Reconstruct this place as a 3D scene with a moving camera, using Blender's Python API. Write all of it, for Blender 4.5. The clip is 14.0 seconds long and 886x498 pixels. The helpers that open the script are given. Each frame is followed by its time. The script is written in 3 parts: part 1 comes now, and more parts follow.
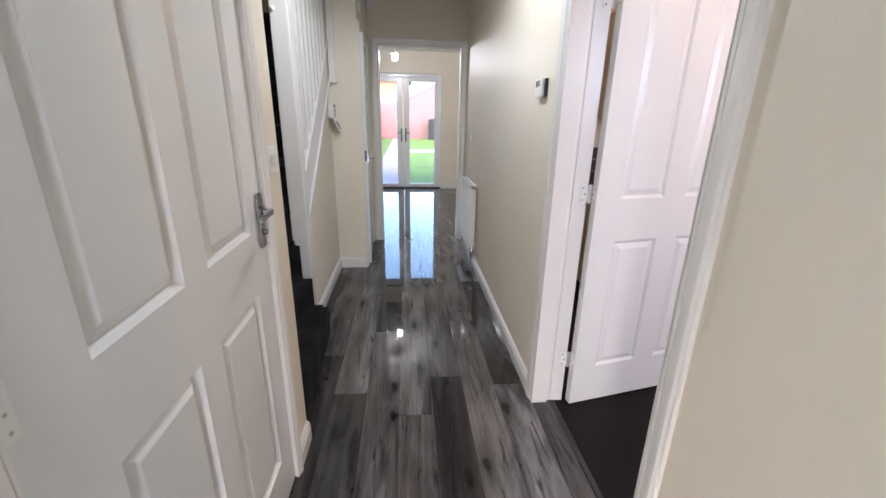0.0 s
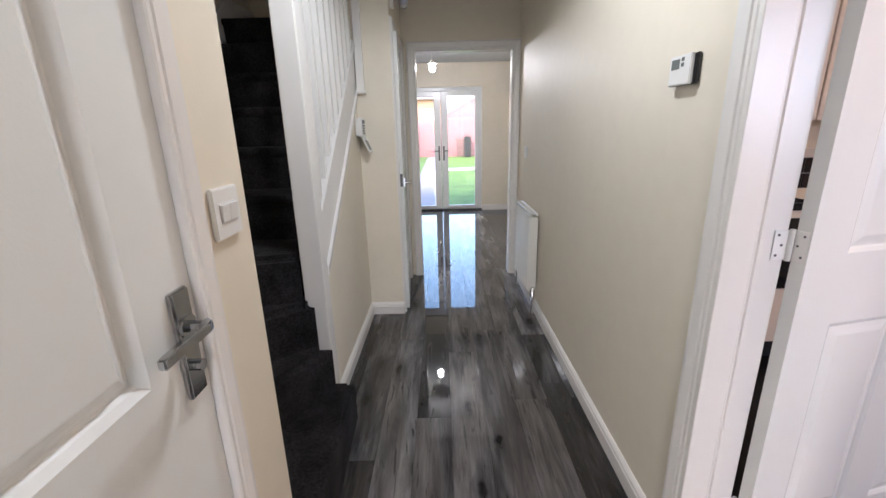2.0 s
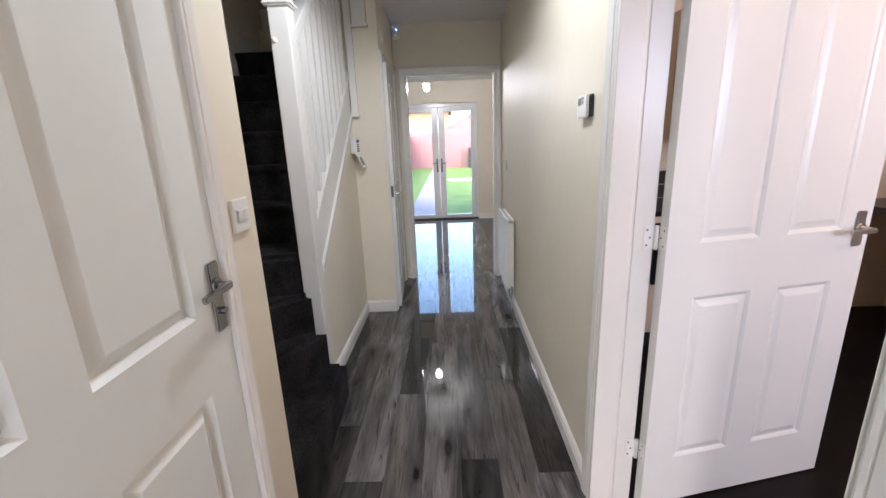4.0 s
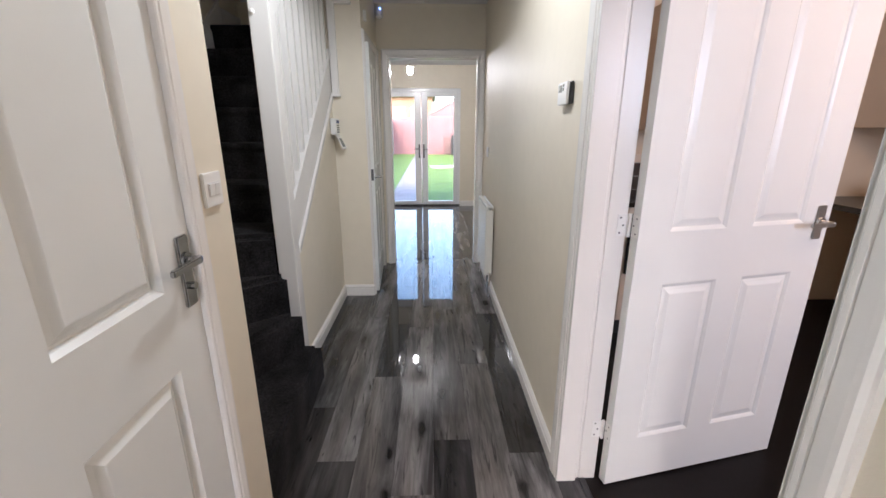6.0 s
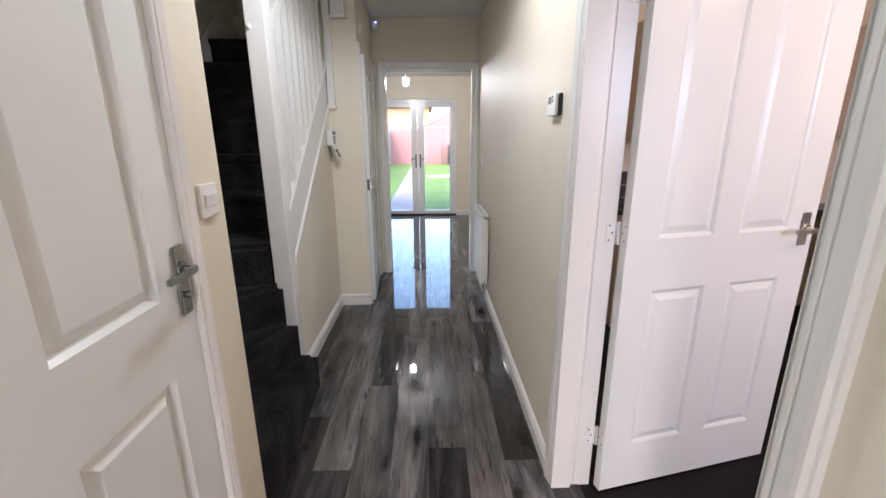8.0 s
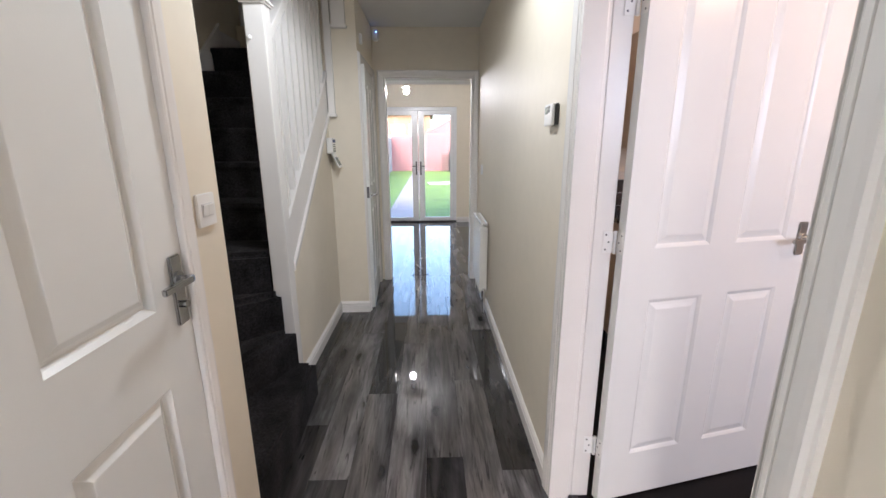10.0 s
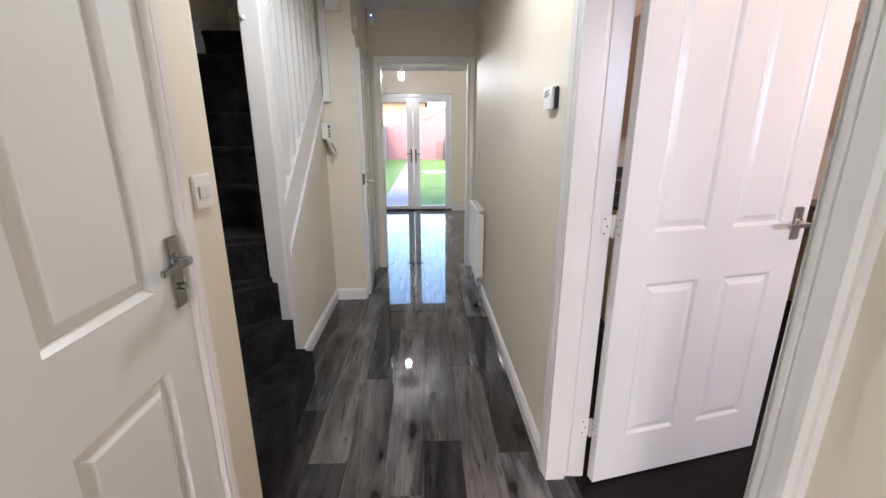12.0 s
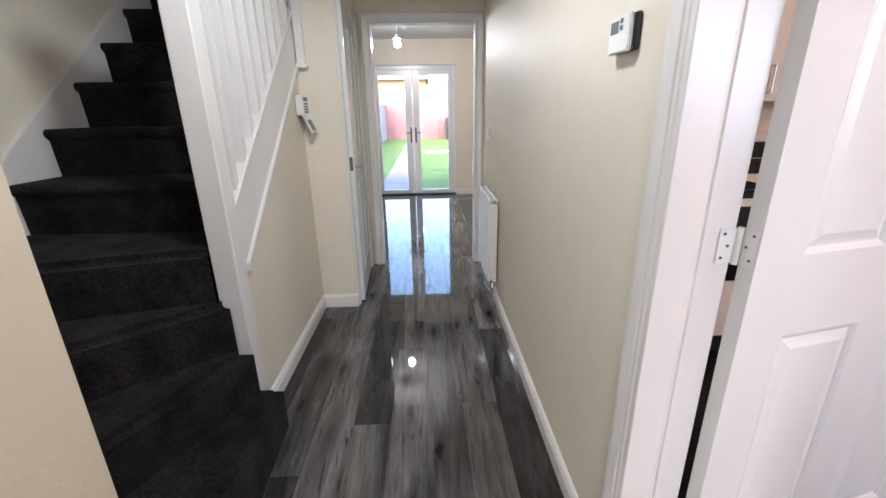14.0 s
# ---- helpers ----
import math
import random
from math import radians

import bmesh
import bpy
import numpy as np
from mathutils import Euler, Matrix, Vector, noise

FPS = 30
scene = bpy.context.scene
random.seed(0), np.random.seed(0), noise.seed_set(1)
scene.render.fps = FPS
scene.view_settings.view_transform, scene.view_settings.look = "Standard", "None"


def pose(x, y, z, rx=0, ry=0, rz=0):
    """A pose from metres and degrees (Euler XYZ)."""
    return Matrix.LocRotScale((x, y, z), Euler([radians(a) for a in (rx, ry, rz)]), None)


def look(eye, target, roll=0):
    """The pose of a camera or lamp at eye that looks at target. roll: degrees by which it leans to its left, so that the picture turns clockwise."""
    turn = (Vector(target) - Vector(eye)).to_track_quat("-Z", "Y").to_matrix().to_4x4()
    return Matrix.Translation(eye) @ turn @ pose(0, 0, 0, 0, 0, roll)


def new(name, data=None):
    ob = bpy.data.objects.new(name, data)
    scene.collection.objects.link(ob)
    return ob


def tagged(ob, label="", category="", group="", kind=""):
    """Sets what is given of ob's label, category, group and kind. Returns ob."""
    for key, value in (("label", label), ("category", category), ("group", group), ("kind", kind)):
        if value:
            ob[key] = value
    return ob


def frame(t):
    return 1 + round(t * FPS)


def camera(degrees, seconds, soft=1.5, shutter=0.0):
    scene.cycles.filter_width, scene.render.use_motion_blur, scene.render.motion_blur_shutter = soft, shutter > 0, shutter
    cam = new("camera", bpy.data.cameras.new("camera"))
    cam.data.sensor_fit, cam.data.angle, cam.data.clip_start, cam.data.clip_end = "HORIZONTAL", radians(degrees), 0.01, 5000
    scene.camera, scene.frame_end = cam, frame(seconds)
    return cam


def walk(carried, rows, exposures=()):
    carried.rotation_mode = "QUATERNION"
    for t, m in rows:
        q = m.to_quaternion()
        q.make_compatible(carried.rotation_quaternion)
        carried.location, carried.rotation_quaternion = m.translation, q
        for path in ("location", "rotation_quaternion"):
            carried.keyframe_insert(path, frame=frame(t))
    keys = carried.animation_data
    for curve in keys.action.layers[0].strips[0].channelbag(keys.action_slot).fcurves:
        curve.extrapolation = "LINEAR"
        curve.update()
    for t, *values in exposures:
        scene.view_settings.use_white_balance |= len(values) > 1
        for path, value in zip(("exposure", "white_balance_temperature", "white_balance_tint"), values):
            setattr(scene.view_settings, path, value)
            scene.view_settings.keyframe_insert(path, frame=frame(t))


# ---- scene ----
import itertools

cam = camera(94.2, 14.0)
PATH = [
    (0, (1.3929, 2.7344, 1.387), (1.561, 4.6256, 0.757), 1),
    (0.5, (1.4138, 2.9898, 1.383), (1.6191, 4.8568, 0.695), 0.5),
    (1, (1.3458, 3.2193, 1.371), (1.6234, 5.0677, 0.662), 0.4),
    (1.5, (1.2557, 3.3635, 1.368), (1.4632, 5.2364, 0.698), -0.7),
    (2, (1.3212, 3.4603, 1.355), (1.3192, 5.3825, 0.801), -1.4),
    (2.5, (1.377, 3.4554, 1.356), (1.1519, 5.3754, 0.842), -2.7),
    (3, (1.4137, 3.361, 1.364), (1.2529, 5.2888, 0.858), -3.3),
    (3.5, (1.4658, 3.1601, 1.396), (1.3843, 5.0961, 0.9), -3.4),
    (5.8, (1.5299, 3.0478, 1.394), (1.5678, 4.9656, 0.827), 0.6),
    (6, (1.5095, 3.0945, 1.379), (1.5605, 5.0129, 0.814), 0),
    (6.5, (1.5168, 3.1033, 1.376), (1.5988, 5.0216, 0.818), 0.1),
    (7, (1.5244, 3.092, 1.381), (1.6046, 5.0164, 0.843), -0.1),
    (7.5, (1.5298, 3.0738, 1.384), (1.6031, 5.0024, 0.857), -0.3),
    (8, (1.5267, 3.0699, 1.383), (1.588, 4.9989, 0.861), -0.3),
    (8.2, (1.5197, 3.0711, 1.383), (1.5751, 5.0014, 0.863), -0.3),
    (10.5, (1.5434, 3.0623, 1.394), (1.6011, 5.0005, 0.905), -0.2),
    (11, (1.5361, 3.0546, 1.386), (1.5937, 4.9887, 0.881), -0.1),
    (11.5, (1.53, 3.0498, 1.382), (1.5944, 4.9807, 0.863), 0),
    (12, (1.5246, 3.068, 1.374), (1.6088, 4.9922, 0.832), 0),
    (12.5, (1.5272, 3.1149, 1.359), (1.6361, 5.0293, 0.788), -0.1),
    (13, (1.529, 3.309, 1.338), (1.6516, 5.2158, 0.748), -0.4),
    (13.5, (1.5391, 3.5397, 1.357), (1.6465, 5.4422, 0.75), -0.9),
    (14, (1.5368, 3.6459, 1.337), (1.602, 5.5418, 0.704), -1),
]
EXPOSURES = [(0, 2.82, 5800, 15), (1, 2.72, 5800, 15), (2, 2.86, 5850, 15), (3, 2.86, 5850, 15), (6, 2.84, 5900, 15), (12.5, 2.84, 5900, 15), (14, 3.02, 5850, 15)]
walk(cam, [(t, look(eye, target, roll)) for t, eye, target, roll in PATH], EXPOSURES)

# ---- light ----
world = bpy.data.worlds.new("sky")
world.use_nodes = True
scene.world = world
wn = world.node_tree.nodes
sky = wn.new("ShaderNodeTexSky")
sky.sky_type = "NISHITA"
sky.sun_disc = False
sky.sun_elevation, sky.sun_rotation = radians(40), radians(200)
sky.air_density, sky.dust_density, sky.ozone_density = 1.0, 3.0, 0.0
wn["Background"].inputs[1].default_value = 0.19
world.node_tree.links.new(sky.outputs[0], wn["Background"].inputs[0])


def lamp(name, kind, m, power, color=(1, 1, 1), **more):
    data = bpy.data.lights.new(name, kind)
    data.energy, data.color = power, color
    for key, value in more.items():
        if key == "size":
            data.shape, data.size, data.size_y = "RECTANGLE", value[0], value[1]
        elif key == "radius":
            data.shadow_soft_size = value
        elif key == "angle":
            data.angle = value
        elif key == "cone":
            data.spot_size, data.spot_blend = radians(value), 0.38
    ob = new(name, data)
    ob.matrix_world = m
    return ob


lamp("sun", "SUN", look((0, 0, 20), (2.0, 6.0, 14.0)), 0.15, (1, 0.95, 0.88), angle=radians(12))
lamp("entrance_daylight", "AREA", look((1.17, 1.90, 1.15), (2.0, 3.3, 1.15)), 0.43, (0.76, 0.94, 1.0), size=(0.26, 1.8))
lamp("hall_lamp", "SPOT", look((1.38, 4.74, 2.33), (1.3801, 4.74, 0)), 6.2, (0.985, 1.0, 0.95), radius=0.06, cone=178)
lamp("kitchen_window_daylight", "AREA", look((3.65, 1.93, 1.55), (3.2, 8, 0.6)), 8.8, (0.86, 0.88, 1.0), size=(1.5, 1.1))
lamp("pendant_bulb", "POINT", pose(1.24, 8.78, 2.065), 4.4, (1.0, 0.95, 0.90), radius=0.04)
lamp("kitchen_lamp", "POINT", pose(3.6, 3.7, 2.30), 3.6, (1.0, 0.62, 0.36), radius=0.10)


# ---- materials ----
def material(name, color, rough=0.5, metal=0.0, spec=0.5, grain=(), bump=(), coat=0.0):
    """A procedural surface: grain is (scale, amount) pairs of tone, bump is (scale, height) pairs."""
    m = bpy.data.materials.new(name)
    m.use_nodes = True
    n, l = m.node_tree.nodes, m.node_tree.links
    b = n["Principled BSDF"]
    b.inputs["Roughness"].default_value, b.inputs["Metallic"].default_value = rough, metal
    b.inputs["Specular IOR Level"].default_value = spec
    b.inputs["Coat Weight"].default_value = coat
    b.inputs["Base Color"].default_value = (*color, 1)
    tc = n.new("ShaderNodeTexCoord")
    last = None
    for scale, amount in grain:
        tex = n.new("ShaderNodeTexNoise")
        tex.inputs["Scale"].default_value, tex.inputs["Detail"].default_value = scale, 5
        l.new(tc.outputs["Object"], tex.inputs["Vector"])
        ramp = n.new("ShaderNodeMapRange")
        ramp.inputs["From Min"].default_value, ramp.inputs["From Max"].default_value = 0.3, 0.7
        ramp.inputs["To Min"].default_value, ramp.inputs["To Max"].default_value = 1 - amount, 1 + amount
        l.new(tex.outputs["Fac"], ramp.inputs["Value"])
        if last is None:
            last = ramp.outputs[0]
        else:
            mul = n.new("ShaderNodeMath")
            mul.operation = "MULTIPLY"
            l.new(last, mul.inputs[0])
            l.new(ramp.outputs[0], mul.inputs[1])
            last = mul.outputs[0]
    if last is not None:
        mix = n.new("ShaderNodeVectorMath")
        mix.operation = "SCALE"
        mix.inputs[0].default_value = color
        l.new(last, mix.inputs["Scale"])
        l.new(mix.outputs[0], b.inputs["Base Color"])
    normal = None
    for scale, height in bump:
        tex = n.new("ShaderNodeTexNoise")
        tex.inputs["Scale"].default_value, tex.inputs["Detail"].default_value = scale, 3
        l.new(tc.outputs["Object"], tex.inputs["Vector"])
        bp = n.new("ShaderNodeBump")
        bp.inputs["Distance"].default_value, bp.inputs["Strength"].default_value = height, 0.6
        l.new(tex.outputs["Fac"], bp.inputs["Height"])
        if normal is not None:
            l.new(normal, bp.inputs["Normal"])
        normal = bp.outputs[0]
    if normal is not None:
        l.new(normal, b.inputs["Normal"])
    return m


def glowing(name, color, strength):
    m = bpy.data.materials.new(name)
    m.use_nodes = True
    b = m.node_tree.nodes["Principled BSDF"]
    b.inputs["Emission Color"].default_value = (*color, 1)
    b.inputs["Emission Strength"].default_value = strength
    return m


def plank_material(name, base, dark, rough=0.02):
    m = bpy.data.materials.new(name)
    m.use_nodes = True
    n, l = m.node_tree.nodes, m.node_tree.links
    b = n["Principled BSDF"]
    tc, info = n.new("ShaderNodeTexCoord"), n.new("ShaderNodeObjectInfo")
    shift = n.new("ShaderNodeVectorMath")
    shift.operation = "SCALE"
    shift.inputs[0].default_value = (37, 91, 13)
    l.new(info.outputs["Random"], shift.inputs["Scale"])
    add = n.new("ShaderNodeVectorMath")
    add.operation = "ADD"
    l.new(tc.outputs["Object"], add.inputs[0])
    l.new(shift.outputs[0], add.inputs[1])

    def noise_at(size, detail, distort):
        mp = n.new("ShaderNodeMapping")
        mp.inputs["Scale"].default_value = size
        l.new(add.outputs[0], mp.inputs["Vector"])
        t = n.new("ShaderNodeTexNoise")
        t.inputs["Scale"].default_value, t.inputs["Detail"].default_value = 1.0, detail
        t.inputs["Roughness"].default_value = 0.6
        t.inputs["Distortion"].default_value = distort
        l.new(mp.outputs[0], t.inputs["Vector"])
        return t.outputs["Fac"]

    def spread(fac, lo, hi, a, c):
        r = n.new("ShaderNodeMapRange")
        for key, value in zip(("From Min", "From Max", "To Min", "To Max"), (lo, hi, a, c)):
            r.inputs[key].default_value = value
        l.new(fac, r.inputs["Value"])
        return r.outputs[0]

    def blend(a, c, fac):
        x = n.new("ShaderNodeMix")
        x.data_type = "RGBA"
        for value, slot in ((a, 6), (c, 7)):
            if isinstance(value, tuple):
                x.inputs[slot].default_value = (*value, 1)
            else:
                l.new(value, x.inputs[slot])
        l.new(fac, x.inputs[0])
        return x.outputs[2]

    mp = n.new("ShaderNodeMapping")
    mp.inputs["Scale"].default_value = (6.5, 2.3, 1)
    wobble = n.new("ShaderNodeVectorMath")
    wobble.operation = "MULTIPLY_ADD"
    soft = n.new("ShaderNodeTexNoise")
    soft.inputs["Scale"].default_value, soft.inputs["Detail"].default_value = 14, 3
    l.new(add.outputs[0], soft.inputs["Vector"])
    l.new(soft.outputs["Color"], wobble.inputs[0])
    wobble.inputs[1].default_value = (0.03, 0.09, 0)
    l.new(add.outputs[0], wobble.inputs[2])
    l.new(wobble.outputs[0], mp.inputs["Vector"])
    cell = n.new("ShaderNodeTexVoronoi")
    cell.voronoi_dimensions = "2D"
    cell.inputs["Scale"].default_value = 1.0
    l.new(mp.outputs[0], cell.inputs["Vector"])
    pick = n.new("ShaderNodeSeparateColor")
    l.new(cell.outputs["Color"], pick.inputs[0])

    def times(a, c):
        x = n.new("ShaderNodeMath")
        x.operation = "MULTIPLY"
        l.new(a, x.inputs[0])
        l.new(c, x.inputs[1])
        return x.outputs[0]

    chosen = spread(pick.outputs[0], 0.50, 0.54, 0, 1)
    core = times(spread(cell.outputs["Distance"], 0.13, 0.06, 0, 0.95), chosen)
    halo = times(spread(cell.outputs["Distance"], 0.42, 0.08, 0, 0.7), chosen)
    clouds = spread(noise_at((8, 1.4, 1), 6, 1.2), 0.40, 0.58, 0, 1)
    cracks = spread(noise_at((40, 3.4, 1), 5, 1.0), 0.57, 0.67, 0, 0.95)
    warm = spread(noise_at((4, 0.9, 1), 2, 0.5), 0.40, 0.62, 0, 0.5)
    fine = spread(noise_at((75, 5.0, 1), 5, 0.8), 0.35, 0.65, 0.0, 0.34)
    streak = spread(noise_at((9, 0.8, 1), 6, 1.2), 0.46, 0.66, 0, 0.9)
    knots = spread(noise_at((26, 9.0, 1), 1, 0.3), 0.74, 0.78, 0, 0.9)
    tone = blend(base, tuple(c * 0.46 for c in base), clouds)
    tone = blend(tone, tuple(c * k for c, k in zip(base, (0.92, 0.82, 0.72))), warm)
    tone = blend(tone, dark, fine)
    tone = blend(tone, dark, streak)
    tone = blend(tone, dark, cracks)
    tone = blend(tone, tuple(c * 0.45 for c in dark), knots)
    tone = blend(tone, tuple(c * 0.9 for c in dark), halo)
    tone = blend(tone, tuple(c * 0.35 for c in dark), core)
    vary = n.new("ShaderNodeVectorMath")
    vary.operation = "SCALE"
    l.new(tone, vary.inputs[0])
    l.new(spread(info.outputs["Random"], 0, 1, 0.86, 1.14), vary.inputs["Scale"])
    l.new(vary.outputs[0], b.inputs["Base Color"])
    b.inputs["Roughness"].default_value = rough
    b.inputs["Specular IOR Level"].default_value = 0.5
    return m


CREAM = material("cream_emulsion", (0.775, 0.710, 0.59), 0.50, spec=0.35, grain=((1.3, 0.03), (14, 0.015)), bump=((160, 0.0006), (7, 0.002)))
KCREAM = material("kitchen_emulsion", (0.78, 0.64, 0.47), 0.6, grain=((1.3, 0.03),), bump=((160, 0.0006),))
CEIL = material("ceiling_emulsion", (0.74, 0.74, 0.73), 0.8, grain=((2, 0.02),), bump=((120, 0.0008),))
GLOSS = material("white_gloss", (0.80, 0.775, 0.745), 0.27, grain=((4, 0.02),), bump=((30, 0.0008),))
DOORW = material("white_satin_door", (0.78, 0.79, 0.775), 0.26, grain=((3, 0.02),), bump=((220, 0.0003), (20, 0.0006)))
UPVC = material("white_upvc", (0.82, 0.83, 0.84), 0.25, grain=((6, 0.01),))
CHROME = material("polished_chrome", (0.72, 0.72, 0.73), 0.14, metal=1.0, grain=((20, 0.04),))
SATIN = material("satin_nickel", (0.50, 0.49, 0.47), 0.33, metal=1.0, grain=((30, 0.05),))
CARPET = material("charcoal_carpet", (0.0215, 0.0200, 0.0208), 1.0, spec=0.02, grain=((90, 0.4), (300, 0.4), (7, 0.45)), bump=((300, 0.008), (60, 0.006)))
cb = CARPET.node_tree.nodes["Principled BSDF"]
cb.inputs["Sheen Weight"].default_value, cb.inputs["Sheen Roughness"].default_value = 0.03, 0.5
KFLOOR = material("black_vinyl", (0.0055, 0.0042, 0.0042), 0.42, spec=0.16, grain=((5, 0.3), (60, 0.2)))
PLASTIC = material("white_plastic", (0.80, 0.79, 0.77), 0.30, grain=((10, 0.01),))
GREYW = material("pale_grey_plastic", (0.60, 0.58, 0.58), 0.35, grain=((10, 0.01),))
DARKP = material("black_plastic", (0.015, 0.015, 0.017), 0.35, grain=((30, 0.1),))
GREYP = material("grey_display", (0.16, 0.18, 0.17), 0.2, grain=((30, 0.05),))
BLUEP = material("blue_display", (0.09, 0.13, 0.28), 0.2, grain=((30, 0.05),))
RAD = material("radiator_enamel", (0.80, 0.78, 0.73), 0.25, grain=((6, 0.02),))
UNIT = material("cream_unit_gloss", (0.72, 0.62, 0.51), 0.3, grain=((4, 0.02),))
WORK = material("dark_granite_worktop", (0.035, 0.033, 0.03), 0.25, grain=((180, 0.6), (30, 0.2)))
TILE = material("dark_brown_tile", (0.035, 0.026, 0.024), 0.18, grain=((12, 0.25),))
GROUT = material("pale_grout", (0.42, 0.40, 0.38), 0.8, grain=((60, 0.1),))
BLACKG = material("black_glass", (0.008, 0.008, 0.009), 0.06, grain=((8, 0.1),))
GRASS = material("lawn", (0.12, 0.19, 0.035), 0.8, grain=((45, 0.4), (1.5, 0.25)), bump=((90, 0.03),))
PAVING = material("concrete_path", (0.28, 0.24, 0.245), 0.8, grain=((30, 0.15), (2, 0.1)), bump=((80, 0.003),))
SLAB = material("damp_slab", (0.38, 0.34, 0.31), 0.6, grain=((20, 0.2),), bump=((60, 0.004),))
BRICK = material("red_brick", (0.28, 0.125, 0.13), 0.85, grain=((60, 0.2), (3, 0.2)), bump=((120, 0.003),))
OBRICK = material("orange_brick", (0.30, 0.17, 0.11), 0.85, grain=((14, 0.15), (3, 0.1)), bump=((60, 0.003),))
SKYPANE = material("pale_sky_reflection", (0.6, 0.6, 0.58), 0.7, grain=((9, 0.05),))
MORTAR = material("mortar", (0.30, 0.25, 0.23), 0.9, grain=((60, 0.12),))
ROOFT = material("roof_tile", (0.20, 0.16, 0.15), 0.8, grain=((20, 0.25),))
RENDERW = material("pale_fence_paint", (0.32, 0.31, 0.31), 0.8, grain=((12, 0.12),))
BINP = material("brown_stained_wood", (0.10, 0.06, 0.05), 0.5, grain=((10, 0.2),))
OAK_L = plank_material("grey_oak_light", (0.280, 0.271, 0.272), (0.036, 0.033, 0.033))
OAK_M = plank_material("grey_oak_mid", (0.178, 0.172, 0.172), (0.025, 0.023, 0.023))
OAK_D = plank_material("grey_oak_dark", (0.068, 0.065, 0.066), (0.014, 0.013, 0.013))
BULB = glowing("lit_bulb_glass", (1.0, 0.95, 0.88), 18)
BLUELED = glowing("blue_led", (0.15, 0.3, 1.0), 4)

GLASS = bpy.data.materials.new("clear_glass")
GLASS.use_nodes = True
gb = GLASS.node_tree.nodes["Principled BSDF"]
gb.inputs["Base Color"].default_value = (0.95, 1.0, 0.99, 1)
gb.inputs["Transmission Weight"].default_value, gb.inputs["Roughness"].default_value, gb.inputs["IOR"].default_value = 1.0, 0.0, 1.45


DARKM = material("dark_brushed_steel", (0.13, 0.13, 0.14), 0.35, metal=1.0, grain=((30, 0.08),))


# ---- mesh tools ----
def empty(name, m=Matrix(), **tags):
    ob = new(name)
    ob.empty_display_size = 0.1
    ob.matrix_basis = m
    return tagged(ob, **tags)


def part(name, bm, mat, parent=None, label="", smooth=False):
    mesh = bpy.data.meshes.new(name)
    bmesh.ops.recalc_face_normals(bm, faces=bm.faces)
    bm.to_mesh(mesh)
    bm.free()
    if smooth:
        mesh.polygons.foreach_set("use_smooth", [True] * len(mesh.polygons))
    mesh.materials.append(mat)
    ob = new(name, mesh)
    ob.parent = parent
    return tagged(ob, label=label)


def box(bm, x0, x1, y0, y1, z0, z1, bevel=0.0, seg=1):
    v = [bm.verts.new(p) for p in itertools.product((x0, x1), (y0, y1), (z0, z1))]
    f = [bm.faces.new([v[i] for i in q]) for q in ((0, 1, 3, 2), (4, 6, 7, 5), (0, 4, 5, 1), (2, 3, 7, 6), (0, 2, 6, 4), (1, 5, 7, 3))]
    if bevel:
        bmesh.ops.bevel(bm, geom=list({e for q in f for e in q.edges}), offset=bevel, segments=seg, affect="EDGES", clamp_overlap=True)
    return bm


def boxed(name, dims, mat, parent=None, label="", bevel=0.003, seg=1, **tags):
    ob = part(name, box(bmesh.new(), *dims, bevel, seg), mat, parent, label)
    return tagged(ob, **tags)


def rod(bm, a, b, r, sides=12, r2=None):
    a, b = Vector(a), Vector(b)
    m = Matrix.Translation((a + b) / 2) @ (b - a).to_track_quat("Z", "Y").to_matrix().to_4x4()
    bmesh.ops.create_cone(bm, cap_ends=True, segments=sides, radius1=r, radius2=r if r2 is None else r2, depth=(b - a).length, matrix=m)
    return bm


def ball(bm, c, r, squash=1.0, u=16, v=10):
    bmesh.ops.create_uvsphere(bm, u_segments=u, v_segments=v, radius=r, matrix=Matrix.Translation(c) @ Matrix.Diagonal((1, 1, squash, 1)))
    return bm


def moulding(bm, profile, origin, along, across, out, length, start=0.0, end=0.0):
    """A profile of (across, out) points swept along a straight line; start and end lengthen it by that much per metre across, for mitres."""
    o, l, a, n = Vector(origin), Vector(along), Vector(across), Vector(out)
    first = [bm.verts.new(o + a * u + n * w - l * (start * u)) for u, w in profile]
    last = [bm.verts.new(o + a * u + n * w + l * (length + end * u)) for u, w in profile]
    for i in range(len(profile)):
        j = (i + 1) % len(profile)
        bm.faces.new((first[i], first[j], last[j], last[i]))
    bm.faces.new(first)
    bm.faces.new(last)
    return bm


def prism(bm, outline, axis, lo, hi):
    """An outline of (a, b) points made solid between lo and hi along axis 0, 1 or 2."""
    def place(p, w):
        q = list(p)
        q.insert(axis, w)
        return bm.verts.new(q)
    low, high = [place(p, lo) for p in outline], [place(p, hi) for p in outline]
    for i in range(len(outline)):
        j = (i + 1) % len(outline)
        bm.faces.new((low[i], low[j], high[j], high[i]))
    bm.faces.new(low)
    bm.faces.new(high)
    return bm


ARCH = [(0, 0), (0, 0.010), (0.004, 0.013), (0.014, 0.0135), (0.017, 0.0105), (0.021, 0.0155), (0.048, 0.0195), (0.059, 0.020), (0.065, 0.014), (0.070, 0.012), (0.070, 0)]
SKIRT = [(0, 0), (0, 0.016), (0.062, 0.016), (0.066, 0.012), (0.074, 0.015), (0.082, 0.013), (0.092, 0.005), (0.095, 0)]


